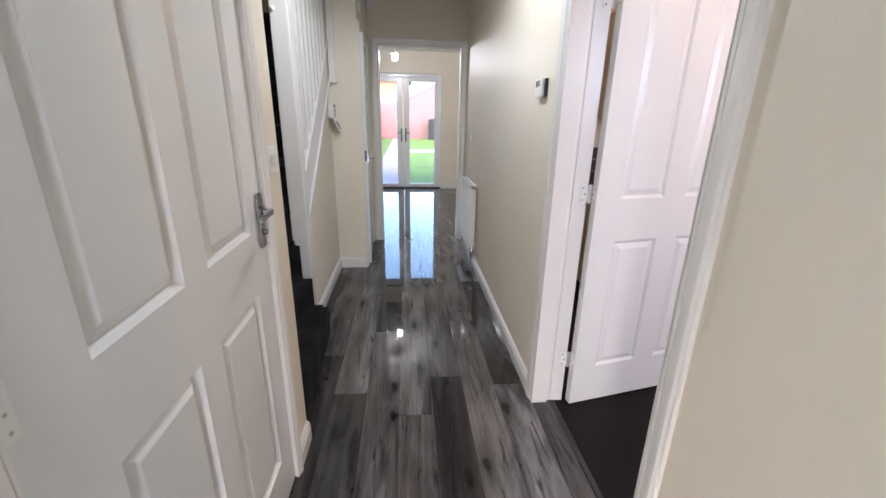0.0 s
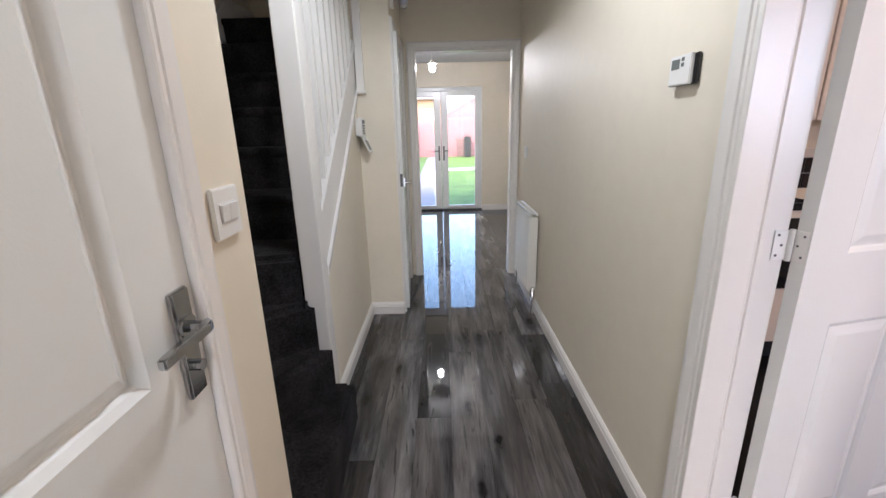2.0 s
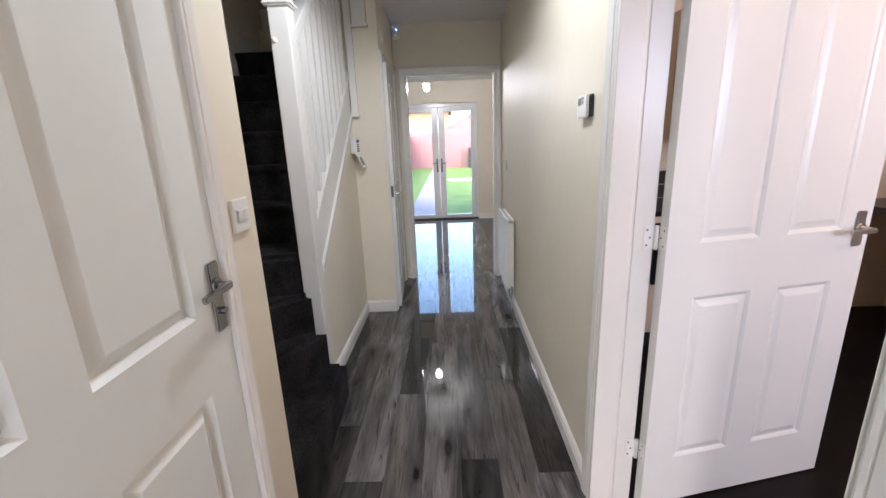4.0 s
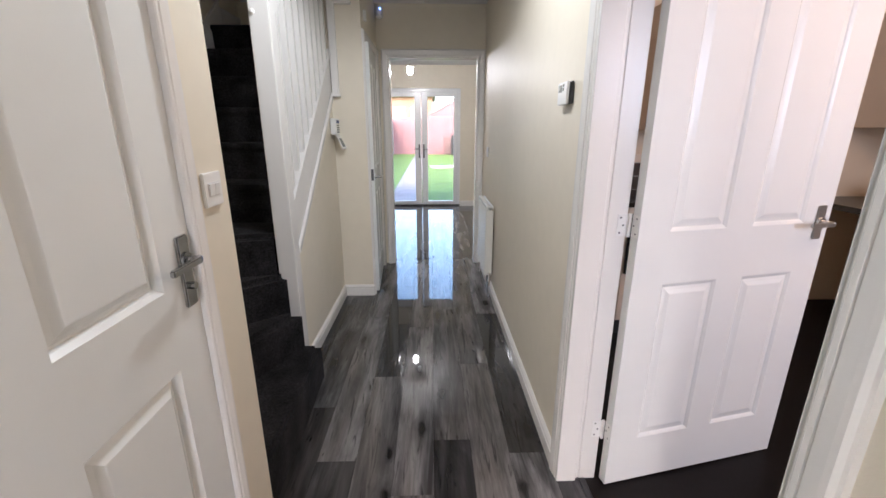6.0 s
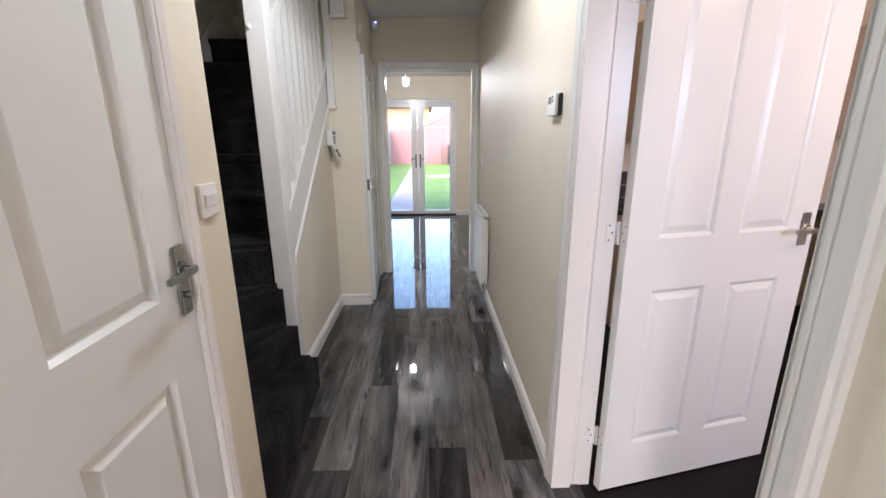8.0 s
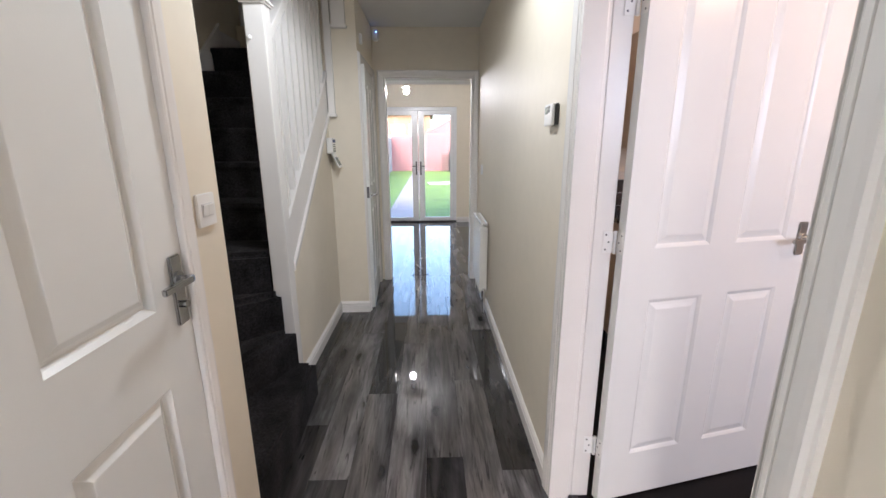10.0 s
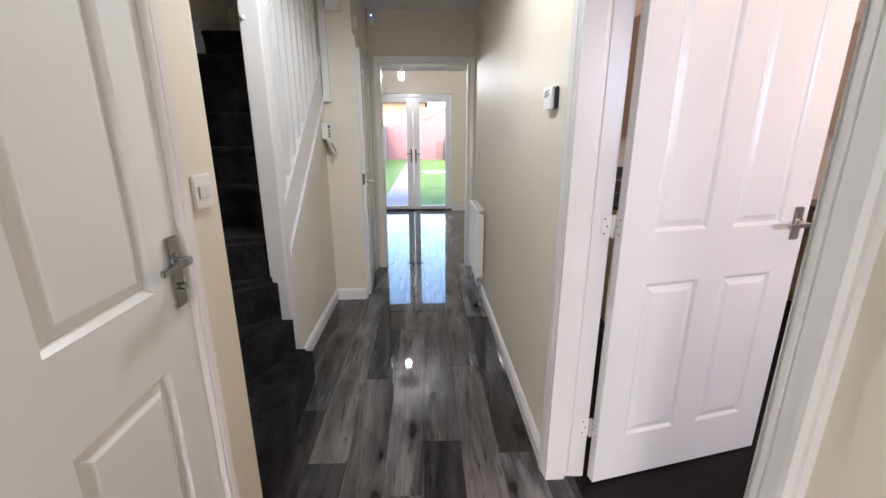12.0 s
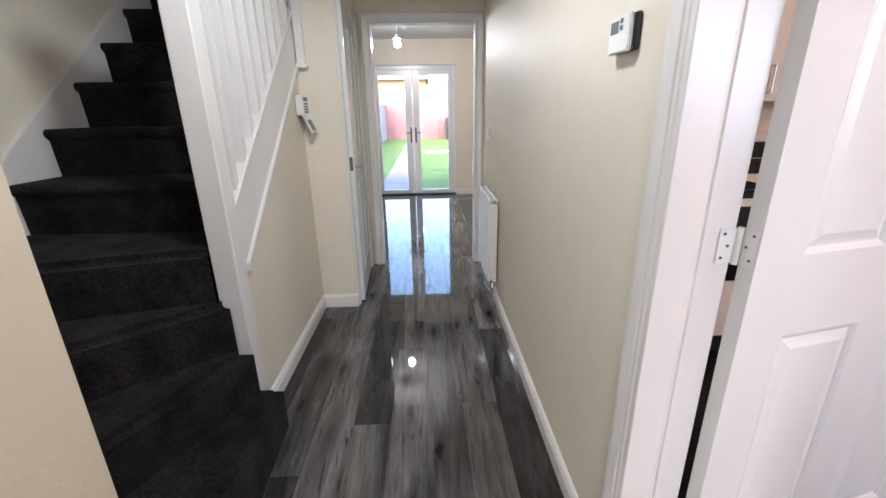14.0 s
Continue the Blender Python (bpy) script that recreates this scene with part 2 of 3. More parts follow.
def casing(name, axis, face, lo, hi, top, out, parent=None, scale=1.0, legs=(True, True), inset=0.0):
    """An architrave round an opening in a wall whose face lies at x or y = face, with its legs at lo and hi."""
    prof = [(u * scale, w) for u, w in ARCH]
    group = empty(name, kind="structure", label="white gloss moulded door architrave", category="architrave")
    def v(a, z):
        return (face, a, z) if axis == "x" else (a, face, z)
    n = (out, 0, 0) if axis == "x" else (0, out, 0)
    t = (0, 1, 0) if axis == "x" else (1, 0, 0)
    if legs[0]:
        part("leg", moulding(bmesh.new(), prof, v(lo, 0), (0, 0, 1), [-c for c in t], n, top, 0, 1), GLOSS, group)
    if legs[1]:
        part("leg", moulding(bmesh.new(), prof, v(hi, 0), (0, 0, 1), t, n, top, 0, 1), GLOSS, group)
    part("head", moulding(bmesh.new(), prof, v(lo, top), t, (0, 0, 1), n, hi - lo, 1, 1), GLOSS, group)
    return group


def relief_door(width, height, thick, panels, deep=1.0):
    """A moulded panel door in the plane y = 0, from x = 0 to width, with sunk mouldings round raised fields on both faces."""
    bm = bmesh.new()
    xs = sorted({0, width, *(x for p in panels for x in p[:2])})
    zs = sorted({0, height, *(z for p in panels for z in p[2:])})
    rings = ((0.0, 0.0), (0.004, 0.004), (0.009, 0.009), (0.013, 0.0155), (0.017, 0.0155), (0.026, 0.0115), (0.040, 0.0030), (0.043, 0.0026))
    rings = [(o, d * deep) for o, d in rings]
    for side in (-1, 1):
        y = side * thick / 2
        def quad(a, b, c, d, ya, yb):
            pts = [(a[0], ya, a[1]), (b[0], ya, b[1]), (c[0], yb, c[1]), (d[0], yb, d[1])]
            bm.faces.new([bm.verts.new(p) for p in pts])
        for x0, x1 in zip(xs, xs[1:]):
            for z0, z1 in zip(zs, zs[1:]):
                inside = [p for p in panels if p[0] - 1e-6 <= x0 and x1 <= p[1] + 1e-6 and p[2] - 1e-6 <= z0 and z1 <= p[3] + 1e-6]
                if not inside:
                    quad((x0, z0), (x1, z0), (x1, z1), (x0, z1), y, y)
        for px0, px1, pz0, pz1 in panels:
            def corner(o):
                return [(px0 + o, pz0 + o), (px1 - o, pz0 + o), (px1 - o, pz1 - o), (px0 + o, pz1 - o)]
            for (o0, d0), (o1, d1) in zip(rings, rings[1:]):
                a, b = corner(o0), corner(o1)
                for i in range(4):
                    j = (i + 1) % 4
                    quad(a[i], a[j], b[j], b[i], y - side * d0, y - side * d1)
            a = corner(rings[-1][0])
            quad(a[0], a[1], a[2], a[3], y - side * rings[-1][1], y - side * rings[-1][1])
    h = thick / 2
    for loop in (((0, 0), (width, 0)), ((width, 0), (width, height)), ((width, height), (0, height)), ((0, height), (0, 0))):
        (xa, za), (xb, zb) = loop
        bm.faces.new([bm.verts.new(p) for p in ((xa, -h, za), (xb, -h, zb), (xb, h, zb), (xa, h, za))])
    bmesh.ops.remove_doubles(bm, verts=bm.verts, dist=1e-5)
    return bm


CHROME_DK = material("dull_chrome", (0.45, 0.45, 0.46), 0.13, metal=1.0, grain=((25, 0.08),))


def lever_set(parent, x, z, y, side, toward, metal, reach=0.112, proud=0.0495, plate=0.007, tall=0.085, rise=0.0):
    """A lever handle on a plate, on the door face at y; side is +1 or -1 (out of that face), toward the way in x in which the lever points."""
    handle = empty("door_handle", label="")
    handle.parent = parent
    s = side
    part("backplate", box(bmesh.new(), x - 0.020, x + 0.020, min(y, y + s * plate), max(y, y + s * plate), z - tall, z + tall, 0.003, 2), metal, handle)
    part("neck", rod(rod(bmesh.new(), (x, y, z + rise + 0.028), (x, y + s * 0.014, z + rise + 0.028), 0.018, 16), (x, y + s * 0.01, z + rise + 0.028), (x, y + s * (proud + 0.004), z + rise + 0.028), 0.009, 16), metal, handle, smooth=False)
    bm = bmesh.new()
    t = proud
    curve = [(-0.011, t - 0.006), (-0.009, t + 0.002), (-0.003, t + 0.008), (0.006, t + 0.010), (reach, t + 0.011), (reach, t - 0.001), (0.012, t - 0.001), (0.004, t - 0.006)]
    prism(bm, [(x + toward * a, y + s * c) for a, c in curve], 2, z + rise + 0.021, z + rise + 0.037)
    bmesh.ops.bevel(bm, geom=list(bm.edges), offset=0.0025, segments=2, affect="EDGES")
    part("lever", bm, metal, handle)
    if tall > 0.07:
        part("thumb_turn", rod(bmesh.new(), (x, y, z - 0.035), (x, y + s * 0.022, z - 0.035), 0.009, 14), metal, handle)
    return handle


def hinge(parent, x, y, z, side=1):
    bm = box(bmesh.new(), x - 0.032, x - 0.004, y - 0.0015, y + 0.0015, z - 0.038, z + 0.038, 0.001)
    box(bm, x + 0.004, x + 0.032, y - 0.0015, y + 0.0015, z - 0.038, z + 0.038, 0.001)
    h = part("hinge", bm, PLASTIC, parent)
    part("knuckle", rod(bmesh.new(), (x, y, z - 0.038), (x, y, z + 0.038), 0.006, 12), PLASTIC, h)
    bm = bmesh.new()
    for dx in (-0.020, 0.020):
        for dz in (-0.025, 0.0, 0.025):
            rod(bm, (x + dx, y + 0.0012 * side, z + dz), (x + dx, y + 0.0020 * side, z + dz), 0.003, 10)
    part("screws", bm, SATIN, h)
    return h


# ---- the shell ----
XR, XL, H = 2.015, 0.94, 2.45
XS = 0.765          # face of the wall under the stairs
XF = -0.22          # wall on the far side of the stairs
YF = 7.27           # wall with the living room door
YP = 10.59          # garden wall of the living room
KX = 4.92           # kitchen's far wall
KY = 6.20


def wall(name, boxes, mat=CREAM, label="cream painted plaster wall"):
    bm = bmesh.new()
    for b in boxes:
        box(bm, *b)
    return tagged(part(name, bm, mat), label=label, category="wall", kind="structure")


KY0, KY1 = 3.545, 4.435     # kitchen door opening
wall("wall_right", [(XR, XR + 0.14, 1.9, KY0 - 0.03, 0, H), (XR, XR + 0.14, KY1 + 0.03, YF, 0, H), (XR, XR + 0.14, KY0 - 0.03, KY1 + 0.03, 2.03, H)])
LY0, LY1 = 3.132, 4.048    # door opening on the left
wall("wall_left", [(XL - 0.12, XL, 1.9, LY0 - 0.03, 0, H), (XL - 0.12, XL, LY1 + 0.03, 4.255, 0, H), (XL - 0.12, XL, LY0 - 0.03, LY1 + 0.03, 2.03, H)])
wall("wall_behind_door", [(XL - 1.4, XL - 1.3, 2.0, 4.155, 0, H), (XL - 1.3, XL - 0.12, 1.9, 2.0, 0, H)])
wall("wall_stair_foot", [(XF - 0.1, XL - 0.12, 4.155, 4.255, 0, 5.0)])
wall("wall_stair_side", [(XF - 0.1, XF, 4.255, 9.0, 0, 5.0)])
wall("wall_under_stair", [(XS - 0.09, XS - 0.005, 5.24, 6.40, 0, 0.78)], label="cream wall under the stair string")
wall("wall_cupboard", [(XS - 0.012, 1.005, 6.40, 6.47, 0, H)])
wall("wall_cupboard_side", [(0.905, 1.005, 7.19, YF, 0, H), (0.905, 1.005, 6.47, 7.19, 2.03, H)])
wall("wall_stair_upper", [(XS - 0.09, XS, 6.45, 9.0, 0, 5.0), (XF, XS - 0.09, 7.60, 7.70, 0, 5.0)])
FX0, FX1 = 1.12, 1.945
wall("wall_far", [(-1.6, FX0 - 0.03, YF, YF + 0.10, 0, H), (FX1 + 0.03, 3.6, YF, YF + 0.10, 0, H), (FX0 - 0.03, FX1 + 0.03, YF, YF + 0.10, 2.03, H)])
PX0, PX1, PZ = 0.60, 2.015, 2.03
wall("wall_garden", [(-1.6, PX0, YP, YP + 0.28, 0, H), (PX1, 3.6, YP, YP + 0.28, 0, H), (PX0, PX1, YP, YP + 0.28, PZ, H)])
wall("wall_living_side", [(-1.7, -1.6, YF, YP + 0.28, 0, H), (3.6, 3.7, YF, YP + 0.28, 0, H)])
wall("wall_front", [(XL - 0.12, 1.02, 1.7, 1.9, 0, H), (1.98, XR + 0.1, 1.7, 1.9, 0, H), (1.02, 1.98, 1.7, 1.9, 2.1, H)])
boxed("entrance_daylight_block", (1.312, 1.978, 1.80, 1.85, 0.0, 2.098), DOORW, kind="structure", category="front door", label="unseen white slab added to narrow the daylight at the entrance")
wall("wall_kitchen", [(KX, KX + 0.1, 1.9, KY, 0, H), (XR + 0.1, KX + 0.1, KY, KY + 0.1, 0, H), (XR + 0.1, KX + 0.1, 1.8, 1.9, 0, H)], KCREAM, "warm cream kitchen wall")

ceil = bmesh.new()
for b in ((XS, XR + 0.1, 4.30, YF, H, H + 0.2), (XL - 1.4, XR + 0.1, 1.7, 4.155, H, H + 0.2), (XL - 0.12, XR + 0.1, 4.155, 4.30, H, H + 0.2)):
    box(ceil, *b)
tagged(part("ceiling", ceil, CEIL), label="white painted hall ceiling", category="ceiling", kind="structure")
boxed("ceiling_living", (-1.7, 3.7, YF + 0.10, YP + 0.28, H - 0.06, H + 0.2), CEIL, bevel=0, kind="structure", category="ceiling", label="white living room ceiling")
boxed("ceiling_kitchen", (XR + 0.1, KX + 0.1, 1.8, KY + 0.1, H, H + 0.2), CEIL, bevel=0, kind="structure", category="ceiling", label="white kitchen ceiling")
boxed("ceiling_stairwell", (XF - 0.1, XS, 4.155, 9.0, 5.0, 5.1), CEIL, bevel=0, kind="structure", category="ceiling", label="white stairwell ceiling")
wall("wall_stairwell_side", [(XS, XS + 0.1, 4.155, 9.0, H + 0.2, 5.0)])

boxed("subfloor", (-1.7, KX + 0.1, 1.7, YP + 0.28, -0.10, -0.012), PAVING, bevel=0, kind="structure", category="floor", label="plain screed under the boards")
boxed("floor_kitchen", (2.125, KX, 1.9, KY, -0.012, 0.0), KFLOOR, bevel=0, kind="structure", category="floor", label="black vinyl kitchen floor")
boxed("threshold_strip", (2.10, 2.125, KY0, KY1, -0.012, 0.004), DARKP, bevel=0.002, kind="structure", category="threshold", label="dark threshold strip in the kitchen doorway")

# linings of the openings
def lining(name, boxes):
    g = empty(name, label="white gloss door lining", category="door lining", kind="structure")
    pieces = ("jamb", "jamb", "head") if len(boxes) == 3 else ("jamb", "head", "stop", "stop")
    for b, piece in zip(boxes, pieces):
        part(piece, box(bmesh.new(), *b, 0.0075 if piece == "stop" else 0.002, 3), GLOSS, g)
    return g


kitchen_lining = lining("lining_kitchen", [(XR - 0.010, XR + 0.150, KY0 - 0.029, KY0, 0, 2.03), (XR - 0.010, XR + 0.150, KY0, KY1, 2.0, 2.029),
                          (XR - 0.008, XR + 0.070, KY0, KY0 + 0.013, 0, 2.0), (XR - 0.008, XR + 0.070, KY0 + 0.013, KY1 - 0.013, 1.987, 2.0)])
rebated = [(XR - 0.010, KY1 + 0.029), (XR - 0.010, KY1 - 0.011), (XR - 0.008, KY1 - 0.013), (XR + 0.064, KY1 - 0.013), (XR + 0.068, KY1 - 0.011), (XR + 0.070, KY1 - 0.007), (XR + 0.070, KY1),
           (XR + 0.078, KY1), (XR + 0.080, KY1 + 0.005), (XR + 0.084, KY1 + 0.005), (XR + 0.086, KY1), (XR + 0.150, KY1), (XR + 0.150, KY1 + 0.029)]
part("jamb", prism(bmesh.new(), rebated, 2, 0, 2.03), GLOSS, kitchen_lining, "rebated white gloss jamb with a groove added for the stop's shadow line")
lining("lining_left", [(XL - 0.12, XL + 0.001, LY1, LY1 + 0.029, 0, 2.03), (XL - 0.12, XL + 0.001, LY0 - 0.029, LY0, 0, 2.03), (XL - 0.12, XL + 0.001, LY0, LY1, 2.0, 2.029)])
lining("lining_far", [(FX0 - 0.029, FX0, YF - 0.001, YF + 0.101, 0, 2.03), (FX1, FX1 + 0.029, YF - 0.001, YF + 0.101, 0, 2.03), (FX0, FX1, YF - 0.001, YF + 0.101, 2.0, 2.029)])
lining("lining_cupboard", [(0.93, 1.006, 6.47, 6.49, 0, 2.03), (0.93, 1.006, 7.17, 7.19, 0, 2.03), (0.93, 1.006, 6.49, 7.17, 2.0, 2.029)])
casing("architrave_kitchen", "x", XR, KY0 - 0.004, KY1 + 0.004, 2.004, -1, scale=0.92)
casing("architrave_left", "x", XL, LY0, LY1 - 0.002, 2.006, 1, scale=0.60)
casing("architrave_far", "y", YF, FX0 - 0.004, FX1 + 0.003, 2.006, -1, scale=1.0)
casing("architrave_cupboard", "x", 1.005, 6.475, 7.185, 2.006, 1, scale=0.9)


def skirting(name, origin, along, out, length, start=0, end=0):
    bm = moulding(bmesh.new(), SKIRT, origin, along, (0, 0, 1), out, length)
    return tagged(part(name, bm, GLOSS), label="white gloss moulded skirting board", category="skirting board", kind="structure")


skirting("baseboard_right", (XR, KY1 + 0.064, 0), (0, 1, 0), (-1, 0, 0), YF - KY1 - 0.064)
skirting("baseboard_right_near", (XR, 1.9, 0), (0, 1, 0), (-1, 0, 0), KY0 - 0.085 - 1.9)
skirting("baseboard_left_stub", (XL, 4.087, 0), (0, 1, 0), (1, 0, 0), 4.255 - 4.087)
skirting("baseboard_left_near", (XL, 1.9, 0), (0, 1, 0), (1, 0, 0), LY0 - 0.06 - 1.9)
skirting("baseboard_under_stair", (XS - 0.005, 5.19, 0), (0, 1, 0), (1, 0, 0), 6.40 - 5.19)
skirting("baseboard_cupboard", (XS - 0.005, 6.40, 0), (1, 0, 0), (0, -1, 0), 1.018 - XS)
skirting("baseboard_garden", (PX1 + 0.002, YP, 0), (1, 0, 0), (0, -1, 0), 3.6 - PX1)
skirting("baseboard_garden_left", (-1.6, YP, 0), (1, 0, 0), (0, -1, 0), PX0 + 1.6)
skirting("baseboard_living", (3.6, YF + 0.1, 0), (0, 1, 0), (-1, 0, 0), YP - YF - 0.1)


# ---- doors ----
def four_panels(w, top_z, zs=(0.20, 0.845, 1.035), stile=0.122, mid=0.112):
    half = (w - 2 * stile - mid) / 2
    cols = ((stile, stile + half), (w - stile - half, w - stile))
    return [(a, b, z0, z1) for a, b in cols for z0, z1 in ((zs[0], zs[1]), (zs[2], top_z))]


def door(name, w, m, label, panels=None, shift=(0.0, 0.0), deep=1.0):
    d = empty(name, m, label=label, category="door")
    bm = relief_door(w, 1.985, 0.036, panels or four_panels(w, 1.87), deep)
    bmesh.ops.translate(bm, verts=bm.verts, vec=(*shift, 0))
    part("leaf", bm, DOORW, d)
    return d


left_panels = [(a, b, z0, z1) for a, b in ((0.154, 0.421), (0.522, 0.795)) for z0, z1 in ((0.19, 0.845), (1.033, 1.87))]
left_door = door("panel_door", 0.914, pose(XL - 0.022, LY0 + 0.001, 0.006, 0, 0, 90), "closed white four-panel door with a chrome lever handle", left_panels, deep=1.05)
lever_set(left_door, 0.874, 1.056, -0.018, -1, -1, CHROME_DK, 0.110, 0.039, 0.010)
for z in (0.22, 1.05, 1.80):
    hinge(left_door, 0.0, -0.020, z, -1)

AX, AY, SWING = 2.172, KY1 - 0.006, 12.0
KW = 0.822
kitchen_door = door("panel_door", KW, pose(AX, AY, 0.008, 0, 0, SWING), "open white four-panel kitchen door with satin lever handles", shift=(0.010, -0.020), deep=0.50)
lever_set(kitchen_door, KW - 0.040, 1.034, -0.038, -1, -1, SATIN, 0.105, tall=0.064, rise=-0.026)
lever_set(kitchen_door, KW - 0.040, 1.034, -0.002, 1, -1, SATIN, 0.105, tall=0.064, rise=-0.026)
for z in (0.235, 1.056, 1.80):
    h = part("hinge", rod(bmesh.new(), (0, 0, z - 0.040), (0, 0, z + 0.040), 0.0065, 14), PLASTIC, kitchen_door)
    part("door_plate", box(bmesh.new(), 0.008, 0.0098, -0.034, -0.002, z - 0.038, z + 0.038, 0.0006), PLASTIC, h)
    bm = bmesh.new()
    for dy, dz in ((-0.024, 0.026), (-0.012, 0.0), (-0.024, -0.026)):
        rod(bm, (0.0072, dy, z + dz), (0.0085, dy, z + dz), 0.0031, 10)
    part("screws", bm, DARKM, h)
    bm = box(bmesh.new(), -0.040, -0.004, -0.0035, -0.0015, z - 0.038, z + 0.038, 0.0006)
    swung = pose(0, 0, 0, 0, 0, -SWING) @ pose(0, 0.006, 0)
    bmesh.ops.transform(bm, matrix=swung, verts=bm.verts)
    part("frame_plate", bm, PLASTIC, h)
    bm = bmesh.new()
    for dx, dz in ((-0.030, 0.026), (-0.020, 0.0), (-0.030, -0.026)):
        rod(bm, (dx, -0.0046, z + dz), (dx, -0.003, z + dz), 0.0034, 10)
    bmesh.ops.transform(bm, matrix=swung, verts=bm.verts)
    part("screws", bm, DARKM, h)

cupboard_door = door("panel_door", 0.69, pose(0.985, 7.165, 0.008, 0, 0, -90 + 3.4), "white panelled cupboard door standing slightly ajar")
lever_set(cupboard_door, 0.69 - 0.045, 0.985, 0.018, 1, -1, CHROME, tall=0.034, rise=-0.028)
part("latch_plate", box(bmesh.new(), 0.6903, 0.6935, -0.013, 0.013, 0.96, 1.05, 0.0005), DARKM, cupboard_door)
for z in (0.22, 1.75):
    hinge(cupboard_door, 0.0, 0.020, z, 1)


# ---- stairs ----
RISE = 0.215
stairs = empty("staircase", pose(0, 0, 0), label="charcoal carpeted winder staircase with white woodwork", category="staircase")


def tread(n, outline):
    """A carpeted step: outline in plan, counter-clockwise, top at n rises."""
    bm = bmesh.new()
    z = n * RISE
    prism(bm, outline, 2, 0.0 if n < 5 else z - RISE - 0.03, z)
    top = [e for e in bm.edges if all(abs(v.co.z - z) < 1e-4 for v in e.verts)]
    bmesh.ops.bevel(bm, geom=top, offset=0.030, segments=5, affect="EDGES")
    return part("step", bm, CARPET, stairs)


YW = 4.257
tread(1, [(0.905, YW), (0.90, 4.70), (0.878, 5.19), (0.685, 5.19), (0.60, 5.13), (XF, YW)])
tread(2, [(0.385, YW), (0.80, 5.150), (0.66, 5.150), (0.60, 5.20), (XF, 5.20), (XF, YW)])
tread(3, [(XF, 4.36), (0.745, 5.140), (0.745, 5.142), (0.66, 5.143), (0.66, 5.30), (XF, 5.40)])
tread(4, [(XF, 4.91), (0.70, 5.142), (0.672, 5.145), (0.672, 5.45), (XF, 5.45)])
ys = [5.41, 5.655, 5.905, 6.160, 6.415, 6.690]
for i, y in enumerate(ys):
    z, z0 = RISE * (5 + i), RISE * (4 + i) - 0.03
    y1 = ys[i + 1] + 0.06 if i + 1 < len(ys) else 7.60
    nose = [(y + 0.020 - 0.020 * math.sin(a), z - 0.022 + 0.022 * math.cos(a)) for a in (0, 0.5, 1.05, 1.57, 2.1, 2.6)]
    bm = prism(bmesh.new(), nose + [(y + 0.022, z - 0.052), (y + 0.034, z0), (y1, z0), (y1, z)], 0, XF + 0.018, 0.672)
    part("step", bm, CARPET, stairs)

SL = 0.815
bm = prism(bmesh.new(), [(5.15, 0.0), (5.235, 0.0), (5.235, 2.012), (5.15, 2.012)], 0, 0.704, 0.796)
bmesh.ops.bevel(bm, geom=[e for e in bm.edges if abs(e.verts[0].co.z - e.verts[1].co.z) > 1], offset=0.004, segments=2, affect="EDGES")
newel = part("newel_post", bm, GLOSS, stairs)
bm = box(bmesh.new(), 0.686, 0.814, 5.132, 5.253, 2.012, 2.037, 0.008, 3)
box(bm, 0.698, 0.802, 5.144, 5.241, 2.037, 2.057, 0.008, 3)
part("newel_cap", bm, GLOSS, newel)
part("newel_button", ball(bmesh.new(), (0.722, 5.148, 1.87), 0.012, 1.0), GLOSS, newel)


def sloped(name, ylo, yhi, base, height, x0, x1, mat=GLOSS, parent=None):
    """A board that follows the stairs: base is its lower edge's height at y = 5.235."""
    z = [base + SL * (y - 5.235) for y in (ylo, yhi)]
    bm = prism(bmesh.new(), [(ylo, z[0]), (yhi, z[1]), (yhi, z[1] + height), (ylo, z[0] + height)], 0, x0, x1)
    bmesh.ops.bevel(bm, geom=bm.edges[:], offset=0.003, segments=2, affect="EDGES")
    return part(name, bm, mat, parent)


sloped("string_board", 5.235, 6.40, 0.70, 0.262, 0.732, 0.768, parent=stairs)
sloped("string_moulding", 5.30, 6.40, 0.655, 0.042, 0.745, 0.780, parent=stairs)
sloped("base_rail", 5.235, 6.40, 0.962, 0.022, 0.722, 0.782, parent=stairs)
sloped("handrail", 5.235, 6.40, 1.87, 0.055, 0.720, 0.788, parent=stairs)
sloped("wall_string", 4.90, 6.90, 0.50, 0.500, XF, XF + 0.016, parent=stairs)
sloped("string_cap", 4.90, 6.90, 1.001, 0.022, XF, XF + 0.024, parent=stairs)
part("landing_skirting", box(bmesh.new(), XF, XF + 0.018, 6.90, 7.60, 2.10, 2.32, 0.004), GLOSS, stairs)
part("landing_skirting", box(bmesh.new(), XF + 0.018, XS - 0.09, 7.582, 7.60, 2.10, 2.28, 0.004), GLOSS, stairs)
bm = prism(bmesh.new(), [(5.235, 0.0), (6.40, 0.0), (6.40, 0.70 + SL * 1.165), (5.235, 0.70)], 0, XS - 0.030, XS - 0.004)
part("spandrel_panel", bm, CREAM, stairs, "cream painted panel under the stair string")
for i in range(9):
    y = 5.335 + 0.118 * i
    zb, zt = 0.984 + SL * (y - 5.235), 1.87 + SL * (y - 5.235)
    part("baluster", prism(bmesh.new(), [(y - 0.018, zb - 0.014), (y + 0.018, zb + 0.014), (y + 0.018, zt + 0.014), (y - 0.018, zt - 0.014)], 0, 0.733, 0.771), GLOSS, stairs)
part("half_newel", box(box(bmesh.new(), 0.775, 0.825, 6.365, 6.398, 1.62, 2.45, 0.003), 0.770, 0.835, 6.355, 6.398, 1.60, 1.62, 0.004, 2), GLOSS, stairs)
